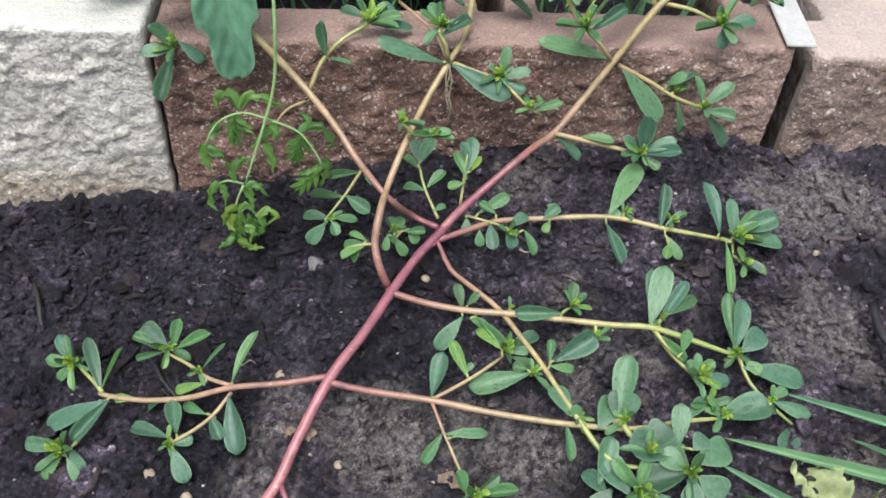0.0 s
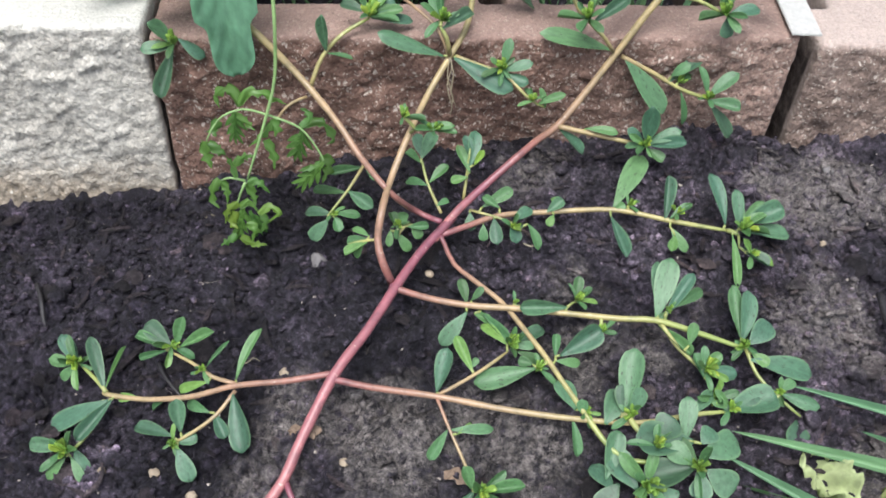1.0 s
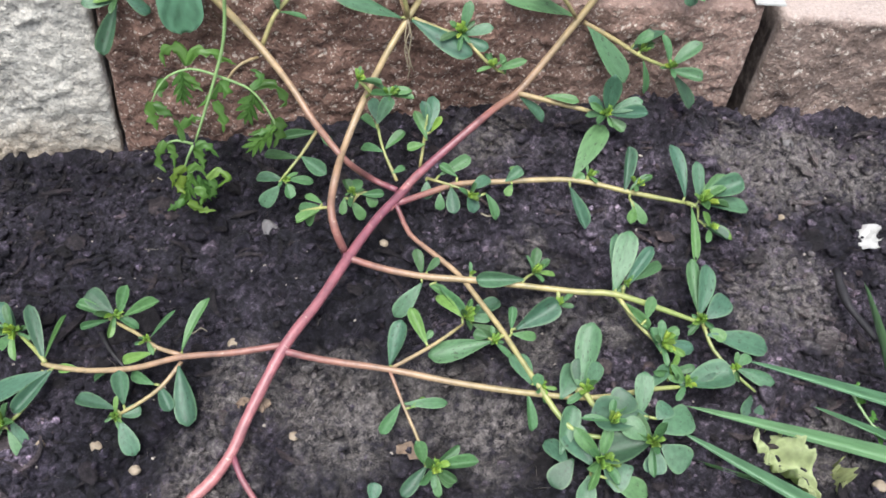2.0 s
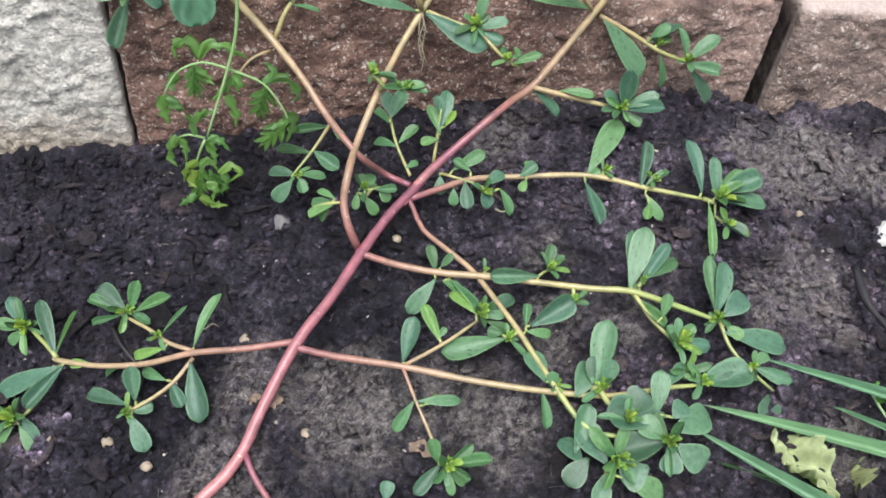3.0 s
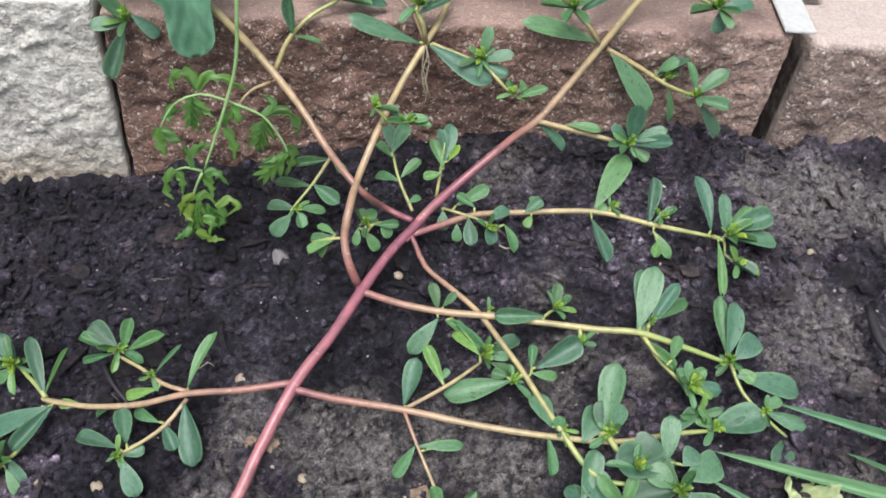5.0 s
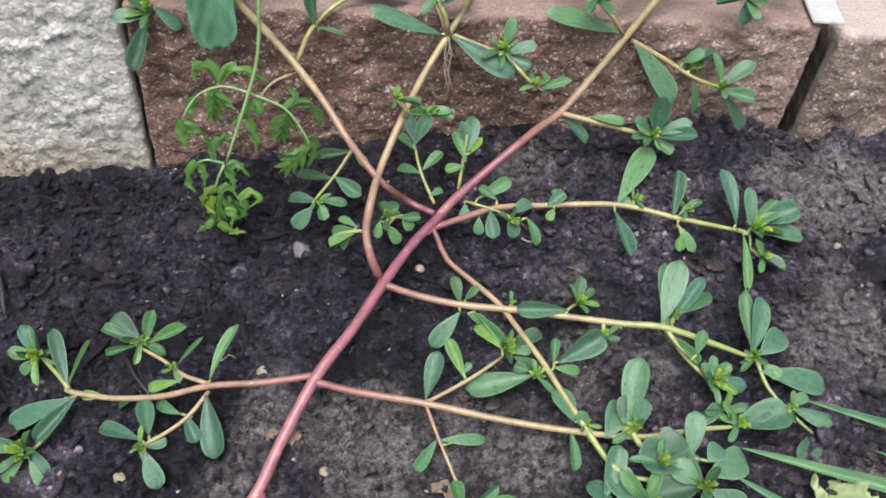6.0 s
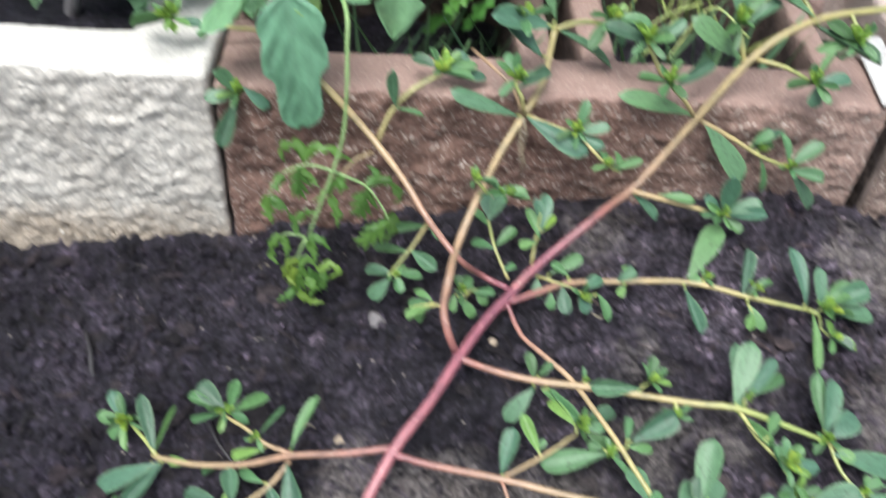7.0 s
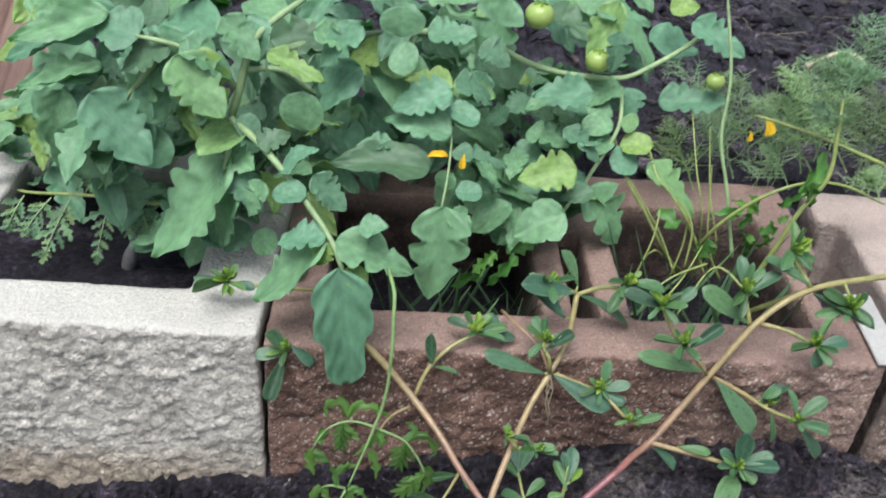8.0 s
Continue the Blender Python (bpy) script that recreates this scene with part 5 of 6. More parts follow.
leaf(st, (-114, -144, -2), (-109, -153, -8), 5.7)
leaf(st, (-116, -143, -3), (-128, -137, -3), 4.9)
leaf(st, (-128, -150, -7), (-130, -139, 2), 7.1)
leaf(st, (-131, -152, -7), (-149, -144, -10), 6.3)
leaf(st, (-129, -156, -9), (-123, -169, -15), 7.9)
leaf(st, (-130, -154, -9), (-121, -152, -7), 5.7)
rosette(st, (-131, -154, -8), 7.7, 6, (0,-0.3,1), 48)
petioles()
weed = thing("cut_leaf_weed", (-110, -40, 0), "bright green cut-leaved weed hanging before the brown block", "weed")
st = stalk(weed, [(-89, 0, 140), (-86, -14, 137), (-86, -20, 129), (-86, -26, 114), (-88, -30, 90), (-94, -36, 70), (-104, -44, 43)], 1.1, 0.8, (1.0, 1.0), mat=WEEDSTEM)
st = stalk(weed, [(-90, -33, 71), (-96, -31, 72), (-104, -31, 74), (-113, -32, 71), (-118, -34, 66), (-122, -37, 59)], 0.75, 0.5, (1.0, 1.0), mat=WEEDSTEM)
ribbon(st, 7.3, 2, 1, (-105, -30, 75), (-108, -27, 81), (-112, -27, 82), (-116, -28, 79), (-114, -31, 75))
ribbon(st, 6.1, 2, 2, (-105, -30, 76), (-101, -28, 81), (-95, -28, 81), (-89, -29, 78), (-84, -30, 76))
leaflet(st, (-108, -32, 73), (-109, -38, 58), 10.5, (0, -1, 0.7), FANS)
ribbon(st, 5.9, 2, 4, (-108, -32, 72), (-103, -33, 68), (-99, -35, 65))
ribbon(st, 7.3, 2, 5, (-115, -33, 69), (-118, -34, 65), (-117, -36, 62))
ribbon(st, 9.4, 2, 6, (-121, -37, 60), (-122, -39, 54), (-120, -42, 48))
ribbon(st, 7.7, 2, 7, (-121, -37, 59), (-116, -39, 56), (-113, -39, 54))
ribbon(st, 5.4, 2, 8, (-91, -34, 68), (-94, -35, 64), (-102, -38, 58))
ribbon(st, 7.3, 1, 9, (-90, -33, 70), (-89, -35, 66), (-90, -36, 62))
ribbon(st, 6.6, 1, 10, (-94, -37, 61), (-91, -40, 54), (-91, -43, 48))
st = stalk(weed, [(-90, -33, 71), (-84, -34, 69), (-78, -35, 66), (-73, -37, 60), (-69, -40, 54), (-68, -41, 50)], 0.75, 0.5, (1.0, 1.0), mat=WEEDSTEM)
ribbon(st, 4.9, 1, 11, (-78, -35, 67), (-74, -33, 70), (-75, -31, 73), (-78, -31, 74))
ribbon(st, 5.9, 2, 12, (-78, -34, 66), (-71, -34, 69), (-66, -35, 67), (-63, -37, 61), (-66, -38, 59))
leaflet(st, (-77, -35, 65), (-83, -40, 49), 13.0, (0, -1, 0.7), FANS)
leaflet(st, (-68, -42, 51), (-83, -46, 37), 10.5, (0, -1, 0.7), FANS)
ribbon(st, 9.4, 2, 16, (-68, -40, 54), (-66, -42, 49), (-69, -45, 41))
ribbon(st, 5.9, 2, 17, (-69, -41, 50), (-73, -42, 48), (-80, -43, 47))
st = stalk(weed, [(-105, -44, 42), (-112, -44, 44), (-117, -44, 42)], 0.75, 0.5, (1.0, 1.0), mat=WEEDSTEM)
ribbon(st, 6.1, 2, 18, (-117, -44, 43), (-120, -46, 40), (-121, -48, 33), (-118, -50, 30))
ribbon(st, 5.4, 2, 19, (-116, -44, 42), (-114, -46, 38), (-114, -49, 32))
ribbon(st, 6.1, 2, 20, (-104, -45, 42), (-99, -45, 42), (-94, -47, 37))
ribbon(st, 6.6, 2, 21, (-104, -45, 41), (-102, -47, 35), (-101, -49, 31))
ribbon(st, 4.0, 1, 22, (-109, -44, 44), (-111, -41, 50), (-113, -40, 54))
ribbon(st, 5.4, 2, 23, (-110, -41, 49), (-105, -40, 53), (-100, -40, 54))
st = stalk(weed, [(-105, -45, 42), (-108, -47, 36), (-110, -49, 30)], 0.75, 0.5, (1.0, 1.0), mat=WEEDSTEM)
ribbon(st, 5.9, 2, 24, (-109, -49, 32), (-114, -50, 29), (-116, -52, 22))
leaflet(st, (-107, -49, 30), (-112, -56, 13), 11.0, (0, -1, 0.7), FANS)
ribbon(st, 5.9, 2, 26, (-111, -54, 16), (-115, -56, 14), (-119, -57, 12))
leaflet(st, (-104, -50, 28), (-99, -55, 15), 9.0, (0, -1, 0.7), FANS)
ribbon(st, 5.4, 1, 28, (-100, -51, 27), (-94, -49, 30), (-91, -51, 27), (-96, -52, 22))
ribbon(st, 6.1, 2, 29, (-98, -51, 27), (-97, -53, 22), (-100, -54, 17))
ribbon(st, 5.9, 3, 30, (-109, -55, 16), (-104, -56, 12), (-97, -57, 12))
ribbon(st, 5.4, 2, 31, (-109, -49, 30), (-104, -48, 32), (-100, -50, 27))
ribbon(st, 7.0, 2, 32, (-111, -50, 28), (-113, -52, 22), (-110, -54, 20))
ribbon(st, 7.0, 2, 33, (-106, -52, 22), (-102, -54, 20), (-104, -56, 14))
t_plant = thing("tomato_plant", (-150, 90, 20), "bushy tomato plant with blue-green leaves and green fruit", "tomato plant")
st = stalk(t_plant, [(-207, 120, 47), (-186, 95, 121), (-172, 70, 172), (-164, 65, 196), (-159, 70, 215), (-151, 80, 223), (-136, 95, 231)], 3.0, 1.7, (1, 1), mat=TOMSTEM)
st = stalk(t_plant, [(-168, 60, 182), (-153, 45, 178), (-138, 30, 169), (-128, 18, 163), (-116, 5, 152), (-110, -2, 140)], 2.2, 1.3, (1, 1), mat=TOMSTEM)
leaflet(st, (-114, 5, 151), (-76, 2, 141), 21.2)
leaflet(st, (-103, 4, 160), (-91, 2, 164), 12.5)
leaflet(st, (-118, 6, 153), (-142, 8, 152), 17.7)
leaflet(st, (-112, -2, 141), (-105, -22, 82), 28.0, (0, -1, 0.7), [HANGING])
leaflet(st, (-118, 4, 150), (-156, 8, 114), 30.8)
leaflet(st, (-128, 18, 166), (-144, 22, 167), 14.7, (0, -0.6, 1), ROUND)
leaflet(st, (-125, 20, 176), (-111, 18, 159), 16.7)
leaflet(st, (-149, 32, 164), (-160, 28, 148), 15.8)
leaflet(st, (-164, 58, 185), (-155, 52, 178), 12.1, (0, -0.6, 1), ROUND)
leaflet(st, (-141, 32, 171), (-127, 30, 187), 15.5)
leaflet(st, (-117, 5, 150), (-123, 0, 140), 11.9)
leaflet(st, (-110, 0, 138), (-98, 0, 132), 11.5, (0, -0.6, 1), ROUND)
leaflet(st, (-153, 42, 178), (-140, 44, 186), 13.4)
st = stalk(t_plant, [(-171, 66, 173), (-169, 52, 168), (-171, 46, 161)], 2.0, 1.2, (1, 1), mat=TOMSTEM)
leaflet(st, (-168, 50, 166), (-205, 42, 111), 35.2)
leaflet(st, (-165, 46, 152), (-186, 42, 116), 23.5)
leaflet(st, (-171, 56, 166), (-155, 44, 163), 16.5)
leaflet(st, (-172, 50, 162), (-151, 36, 146), 15.5)
st = stalk(t_plant, [(-166, 66, 196), (-177, 60, 212), (-191, 56, 220), (-207, 54, 224)], 1.8, 1.2, (1, 1), mat=TOMSTEM)
leaflet(st, (-186, 58, 218), (-172, 48, 184), 28.4)
leaflet(st, (-193, 56, 220), (-216, 50, 211), 20.8)
leaflet(st, (-188, 56, 221), (-163, 54, 213), 18.8)
leaflet(st, (-205, 54, 224), (-227, 60, 230), 24.9)
leaflet(st, (-212, 60, 196), (-197, 56, 184), 19.7, (0, -0.6, 1), ROUND)
st = stalk(t_plant, [(-198, 62, 213), (-212, 60, 196), (-225, 58, 180), (-234, 58, 163)], 1.6, 1.1, (1, 1), mat=TOMSTEM)
leaflet(st, (-222, 60, 195), (-209, 48, 159), 28.6)
leaflet(st, (-227, 60, 177), (-238, 54, 141), 27.6)
leaflet(st, (-229, 62, 200), (-269, 60, 199), 15.2)
leaflet(st, (-247, 64, 180), (-257, 62, 154), 18.2)
leaflet(st, (-235, 66, 189), (-264, 66, 178), 18.0)
leaflet(st, (-218, 70, 226), (-280, 70, 210), 27.4)
leaflet(st, (-243, 72, 219), (-260, 80, 226), 20.7)
leaflet(st, (-196, 72, 228), (-222, 76, 227), 22.8)
leaflet(st, (-222, 66, 146), (-224, 62, 121), 21.5)
st = stalk(t_plant, [(-163, 68, 204), (-144, 66, 206), (-128, 62, 197)], 1.8, 1.2, (1, 1), mat=TOMSTEM)
leaflet(st, (-150, 70, 211), (-127, 60, 189), 16.5)
leaflet(st, (-128, 62, 197), (-143, 54, 177), 19.9)
leaflet(st, (-130, 80, 221), (-108, 84, 212), 16.9)
leaflet(st, (-156, 74, 207), (-161, 70, 191), 11.3)
leaflet(st, (-161, 80, 227), (-156, 68, 209), 19.3)
leaflet(st, (-108, 90, 200), (-136, 80, 179), 21.4)
st = stalk(t_plant, [(-61, 84, 190), (-62, 80, 187), (-61, 66, 169), (-63, 52, 154), (-65, 46, 144)], 0.8, 0.7, (1, 1), mat=TOMSTEM)
leaflet(st, (-71, 60, 161), (-119, 56, 170), 23.3)
leaflet(st, (-90, 70, 168), (-107, 66, 172), 11.3)
leaflet(st, (-61, 66, 177), (-93, 70, 188), 18.5)
leaflet(st, (-61, 74, 182), (-48, 74, 180), 11.4, (0, -0.6, 1), ROUND)
leaflet(st, (-61, 64, 167), (-31, 66, 166), 13.2)
leaflet(st, (-61, 58, 160), (-65, 56, 151), 11.3, (0, -0.6, 1), ROUND)
leaflet(st, (-58, 54, 151), (-44, 54, 152), 13.0, (0, -0.6, 1), ROUND)
leaflet(st, (-63, 46, 147), (-68, 22, 104), 31.0, (0, -1, 0.8), [TOMATO[1]])
leaflet(st, (-60, 46, 145), (-49, 42, 136), 12.4)
leaflet(st, (-61, 88, 192), (-86, 92, 195), 17.4)
leaflet(st, (-60, 88, 195), (-37, 90, 190), 19.3)
st = stalk(t_plant, [(-81, 110, 209), (-86, 100, 204), (-90, 96, 199)], 1.6, 1.1, (1, 1), mat=TOMSTEM)
leaflet(st, (-89, 100, 212), (-90, 92, 193), 20.3, (0, -0.6, 1), ROUND)
leaflet(st, (-83, 112, 226), (-98, 100, 212), 21.5)
leaflet(st, (-95, 104, 204), (-118, 104, 197), 19.6)
leaflet(st, (-116, 112, 224), (-120, 100, 207), 20.5)
leaflet(st, (-75, 110, 212), (-49, 112, 210), 20.9)
leaflet(st, (-131, 92, 204), (-119, 86, 174), 19.3)
st = stalk(t_plant, [(-161, 75, 207), (-121, 110, 206), (-69, 130, 205), (-47, 138, 201), (-20, 140, 187), (4, 142, 180), (37, 146, 177), (56, 150, 184), (78, 156, 197), (87, 160, 206)], 2.4, 1.6, (1, 1), mat=TOMSTEM)
leaflet(st, (-33, 130, 226), (-46, 118, 192), 27.6)
leaflet(st, (-4, 130, 176), (19, 124, 167), 19.4)
leaflet(st, (-15, 132, 169), (-28, 126, 161), 19.2)
leaflet(st, (2, 126, 175), (-19, 122, 169), 15.9)
leaflet(st, (36, 140, 177), (17, 132, 169), 22.8)
leaflet(st, (46, 140, 174), (41, 130, 161), 16.5)
leaflet(st, (62, 144, 166), (101, 140, 167), 22.8)
leaflet(st, (30, 150, 221), (17, 138, 184), 19.6)
leaflet(st, (18, 150, 215), (52, 150, 214), 16.6)
leaflet(st, (74, 150, 212), (103, 140, 195), 21.7)
leaflet(st, (61, 156, 216), (78, 156, 219), 13.5)
leaflet(st, (-43, 126, 185), (-51, 116, 166), 18.7)
berry(st, (-16, 128, 218), 15.5, 1)
berry(st, (21, 136, 191), 14.0, 2)
berry(st, (91, 140, 181), 11.0, 3)
st = stalk(t_plant, [(38, 140, 174), (36, 122, 158), (22, 108, 136), (16, 102, 128), (-4, 90, 101)], 1.6, 1.0, (1, 1), mat=TOMSTEM)
leaflet(st, (20, 100, 130), (48, 92, 99), 30.4)
leaflet(st, (18, 104, 135), (-22, 98, 133), 17.6)
leaflet(st, (33, 122, 160), (15, 118, 161), 14.7, (0, -0.6, 1), ROUND)
leaflet(st, (34, 120, 152), (17, 114, 150), 16.7, (0, -0.6, 1), ROUND)
leaflet(st, (32, 114, 141), (49, 112, 143), 18.3, (0, -0.6, 1), ROUND)
leaflet(st, (38, 120, 148), (56, 116, 152), 15.1, (0, -0.6, 1), ROUND)
leaflet(st, (39, 126, 163), (46, 122, 157), 13.1, (0, -0.6, 1), ROUND)
leaflet(st, (8, 98, 111), (-23, 90, 107), 22.3)
leaflet(st, (2, 104, 115), (-30, 84, 99), 22.2)
leaflet(st, (-16, 104, 125), (-28, 92, 111), 28.6)
leaflet(st, (56, 118, 138), (89, 104, 116), 22.4)
leaflet(st, (6, 122, 145), (-8, 118, 152), 16.0, (0, -0.6, 1), ROUND)
leaflet(st, (-7, 116, 144), (-26, 108, 137), 22.3)
leaflet(st, (-47, 104, 123), (-30, 96, 109), 19.2)
leaflet(st, (-24, 108, 118), (-39, 96, 100), 20.6)
leaflet(st, (-59, 92, 106), (-46, 84, 95), 15.9)
leaflet(st, (-33, 96, 105), (-15, 88, 97), 18.0)
leaflet(st, (-14, 104, 110), (-2, 94, 96), 16.3)
leaflet(st, (-45, 112, 133), (-56, 104, 115), 18.0)
leaflet(st, (-32, 112, 131), (-13, 106, 118), 18.1)
leaflet(st, (-10, 98, 103), (-21, 88, 93), 14.2, (0, -0.6, 1), ROUND)
leaflet(st, (-53, 86, 101), (-62, 76, 96), 13.8)
leaflet(st, (-196, 66, 124), (-176, 56, 112), 18.1)
leaflet(st, (-175, 62, 124), (-190, 56, 110), 16.4)
leaflet(st, (-163, 56, 125), (-174, 50, 111), 16.7)
leaflet(st, (-153, 50, 127), (-153, 44, 113), 12.9, (0, -0.6, 1), ROUND)
leaflet(st, (29, 130, 211), (28, 120, 192), 15.0, (0, -1, 0.6))
petal(st, (-62, 55, 170), (-72, 52, 173), 3.6)
petal(st, (-55, 55, 172), (-56, 52, 165), 3.4)
leaflet(st, (-190, 50, 217), (-169, 44, 190), 27.3, (0.1, -0.75, 1))
leaflet(st, (-226, 60, 207), (-267, 54, 198), 14.4, (0.1, -0.75, 1))
leaflet(st, (-229, 47, 198), (-204, 41, 165), 29.6, (0.1, -0.75, 1))
leaflet(st, (-235, 54, 183), (-242, 48, 147), 28.0, (0.1, -0.75, 1), ROUND)
leaflet(st, (-245, 58, 194), (-255, 52, 162), 18.5, (0.1, -0.75, 1))
leaflet(st, (-220, 62, 231), (-266, 56, 219), 18.4, (0.1, -0.75, 1))
leaflet(st, (-211, 66, 225), (-231, 60, 208), 17.9, (0.1, -0.75, 1))
leaflet(st, (-149, 58, 218), (-123, 52, 206), 13.6, (0.1, -0.75, 1))
leaflet(st, (-133, 55, 201), (-134, 49, 182), 20.9, (0.1, -0.75, 1), ROUND)
leaflet(st, (-154, 100, 207), (-123, 94, 217), 21.5, (0.1, -0.75, 1))
leaflet(st, (-107, 80, 225), (-130, 74, 207), 17.7, (0.1, -0.75, 1))
leaflet(st, (-88, 82, 235), (-88, 76, 222), 21.9, (0.1, -0.75, 1), ROUND)
leaflet(st, (-93, 78, 213), (-81, 72, 211), 17.8, (0.1, -0.75, 1), ROUND)
leaflet(st, (-186, 60, 224), (-206, 54, 206), 19.9, (0.1, -0.75, 1))
leaflet(st, (-200, 64, 208), (-219, 58, 186), 24.8, (0.1, -0.75, 1))
leaflet(st, (-170, 66, 231), (-154, 60, 212), 18.0, (0.1, -0.75, 1))
leaflet(st, (-217, 60, 175), (-198, 54, 159), 19.2, (0.1, -0.75, 1), ROUND)
leaflet(st, (-256, 70, 226), (-231, 64, 234), 16.0, (0.1, -0.75, 1))
leaflet(st, (-62, 75, 196), (-92, 69, 190), 21.7, (0.1, -0.75, 1))
leaflet(st, (-64, 78, 186), (-47, 72, 182), 13.9, (0.1, -0.75, 1), ROUND)
leaflet(st, (-48, 100, 211), (-32, 94, 205), 19.4, (0.1, -0.75, 1))
leaflet(st, (-61, 100, 188), (-38, 94, 186), 18.4, (0.1, -0.75, 1))
leaflet(st, (15, 110, 185), (-18, 104, 181), 21.2, (0.1, -0.75, 1))
leaflet(st, (8, 84, 151), (-23, 78, 148), 23.5, (0.1, -0.75, 1))
leaflet(st, (3, 70, 131), (-25, 64, 121), 25.4, (0.1, -0.75, 1))
for _k in range(230):
    _x, _y = pick.uniform(-290, 60), pick.uniform(108, 250)
    _y += 55 if _x > -70 else 0
    _b = Vector((_x, _y, pick.uniform(203 - 0.577 * _y, 300 - 0.364 * _y)))
    _a = pick.uniform(0, 6.28)
    _n = pick.uniform(24, 46)
    leaflet(st, _b, _b + Vector((math.cos(_a) * _n, math.sin(_a) * _n, pick.uniform(-0.7, 0.2) * _n)), _n * pick.uniform(0.5, 0.75), (pick.uniform(-0.4, 0.4), -0.45, 1), TOMATO + ROUND)
for _k in range(46):
    _b = Vector((pick.uniform(-60, 26), pick.uniform(86, 150), pick.uniform(112, 172)))
    _a = pick.uniform(0, 6.28)
    _n = pick.uniform(18, 32)
    leaflet(st, _b, _b + Vector((math.cos(_a) * _n, math.sin(_a) * _n, pick.uniform(-0.8, 0.1) * _n)), _n * pick.uniform(0.5, 0.75), (pick.uniform(-0.4, 0.4), -0.45, 1), TOMATO + ROUND)
for _k in range(80):
    _x, _y = pick.uniform(-245, -125), pick.uniform(55, 165)
    _b = Vector((_x, _y, pick.uniform(70, 215 - 0.5 * _y)))
    _a = pick.uniform(0, 6.28)
    _n = pick.uniform(20, 36)
    leaflet(st, _b, _b + Vector((math.cos(_a) * _n, math.sin(_a) * _n, pick.uniform(-0.7, 0.2) * _n)), _n * pick.uniform(0.45, 0.7), (pick.uniform(-0.4, 0.4), -0.45, 1), TOMATO + ROUND)
for _k in range(45):
    _x, _y = pick.uniform(-335, -235), pick.uniform(125, 200)
    _b = Vector((_x, _y, pick.uniform(88, 150)))
    _a = pick.uniform(0, 6.28)
    _n = pick.uniform(18, 34)
    leaflet(st, _b, _b + Vector((math.cos(_a) * _n, math.sin(_a) * _n, pick.uniform(-0.7, 0.2) * _n)), _n * pick.uniform(0.45, 0.7), (pick.uniform(-0.4, 0.4), -0.45, 1), TOMATO + ROUND)
carrot = thing("carrot_top", (-320, 110, 60), "carrot-like fronds drooping over the soil in the cream block", "herb")
st = stalk(carrot, [(-178, 75, 121), (-214, 80, 119), (-251, 85, 119), (-283, 90, 116), (-294, 95, 114)], 1.3, 0.9, (1, 1))
def grey(base, tip, width):
    base, tip = Vector(base), Vector(tip)
    run = tip - base
    out = run.cross(Vector((0, -1, 0.7))).normalized()
    rib = stalk(carrot, [base, base + run * 0.5 + Vector((0, -1, 1)), tip], 0.5, 0.3, (1, 1), "rib", TOMSTEM)
    for k in range(5):
        p = base + run * (0.18 + 0.17 * k)
        ln = width * (0.78 - 0.09 * k) * pick.uniform(0.8, 1.15)
        for side in (-1, 1):
            turn = pick.uniform(0.45, 1.0)
            leaflet(rib, p, p + (out * side * turn + run.normalized() * 0.65 + Vector((0, pick.uniform(-0.4, 0.3), 0))).normalized() * ln * pick.uniform(0.7, 1.35), ln * pick.uniform(0.36, 0.58), (0, -1, 0.7), GREY)
    leaflet(rib, base + run * 0.8, base + run * 1.08, width * 0.45, (0, -1, 0.7), GREY)
grey((-261, 84, 119), (-276, 66, 89), 17.0)
grey((-240, 82, 120), (-247, 66, 90), 15.0)
grey((-273, 86, 116), (-288, 76, 98), 14.0)
grey((-223, 80, 119), (-218, 70, 102), 15.0)
grey((-289, 90, 114), (-300, 84, 95), 14.0)
grey((-255, 88, 119), (-245, 90, 131), 14.0)
grey((-233, 82, 120), (-228, 72, 104), 15.0)
herb = thing("parsley_weed", (75, 80, 60), "leggy green herb growing out of the block's core", "herb")
st = stalk(herb, [(92, 120, 60), (70, 95, 93), (57, 100, 113), (42, 110, 134), (36, 130, 150)], 1.2, 0.8, (1, 1))
st = stalk(herb, [(95, 117, 60), (87, 85, 109), (99, 80, 132), (116, 78, 147), (134, 80, 152), (153, 80, 151), (177, 78, 142)], 1.3, 0.9, (1, 1))
st = stalk(herb, [(110, 121, 60), (86, 95, 102), (73, 105, 122), (62, 112, 132), (57, 130, 144)], 1.2, 0.9, (1, 1))
st = stalk(herb, [(116, 70, 98), (122, 70, 118), (129, 72, 139), (140, 76, 158), (141, 84, 181), (142, 92, 196)], 1.7, 1.2, (1, 1))
st = stalk(herb, [(108, 90, 95), (98, 100, 134), (91, 110, 161), (92, 122, 192), (86, 140, 230)], 1.3, 1.0, (1, 1), mat=TOMSTEM)
st = stalk(herb, [(96, 120, 60), (62, 90, 97), (55, 84, 92)], 0.9, 0.6, (1, 1))
st = stalk(herb, [(107, 115, 60), (97, 90, 102), (91, 104, 128), (89, 125, 160)], 0.7, 0.6, (1, 1))
st = stalk(herb, [(100, 114, 60), (88, 100, 115), (82, 112, 141), (80, 135, 165)], 0.7, 0.6, (1, 1))
st = stalk(herb, [(179, 95, 157), (152, 105, 164), (125, 115, 169), (110, 120, 171)], 1.3, 0.9, (1, 1))
st = stalk(herb, [(111, 60, 90), (93, 74, 98), (69, 50, 82)], 0.9, 0.6, (1, 1))
st = stalk(herb, [(75, 85, 85), (63, 95, 108), (44, 110, 133)], 0.8, 0.55, (1, 1))
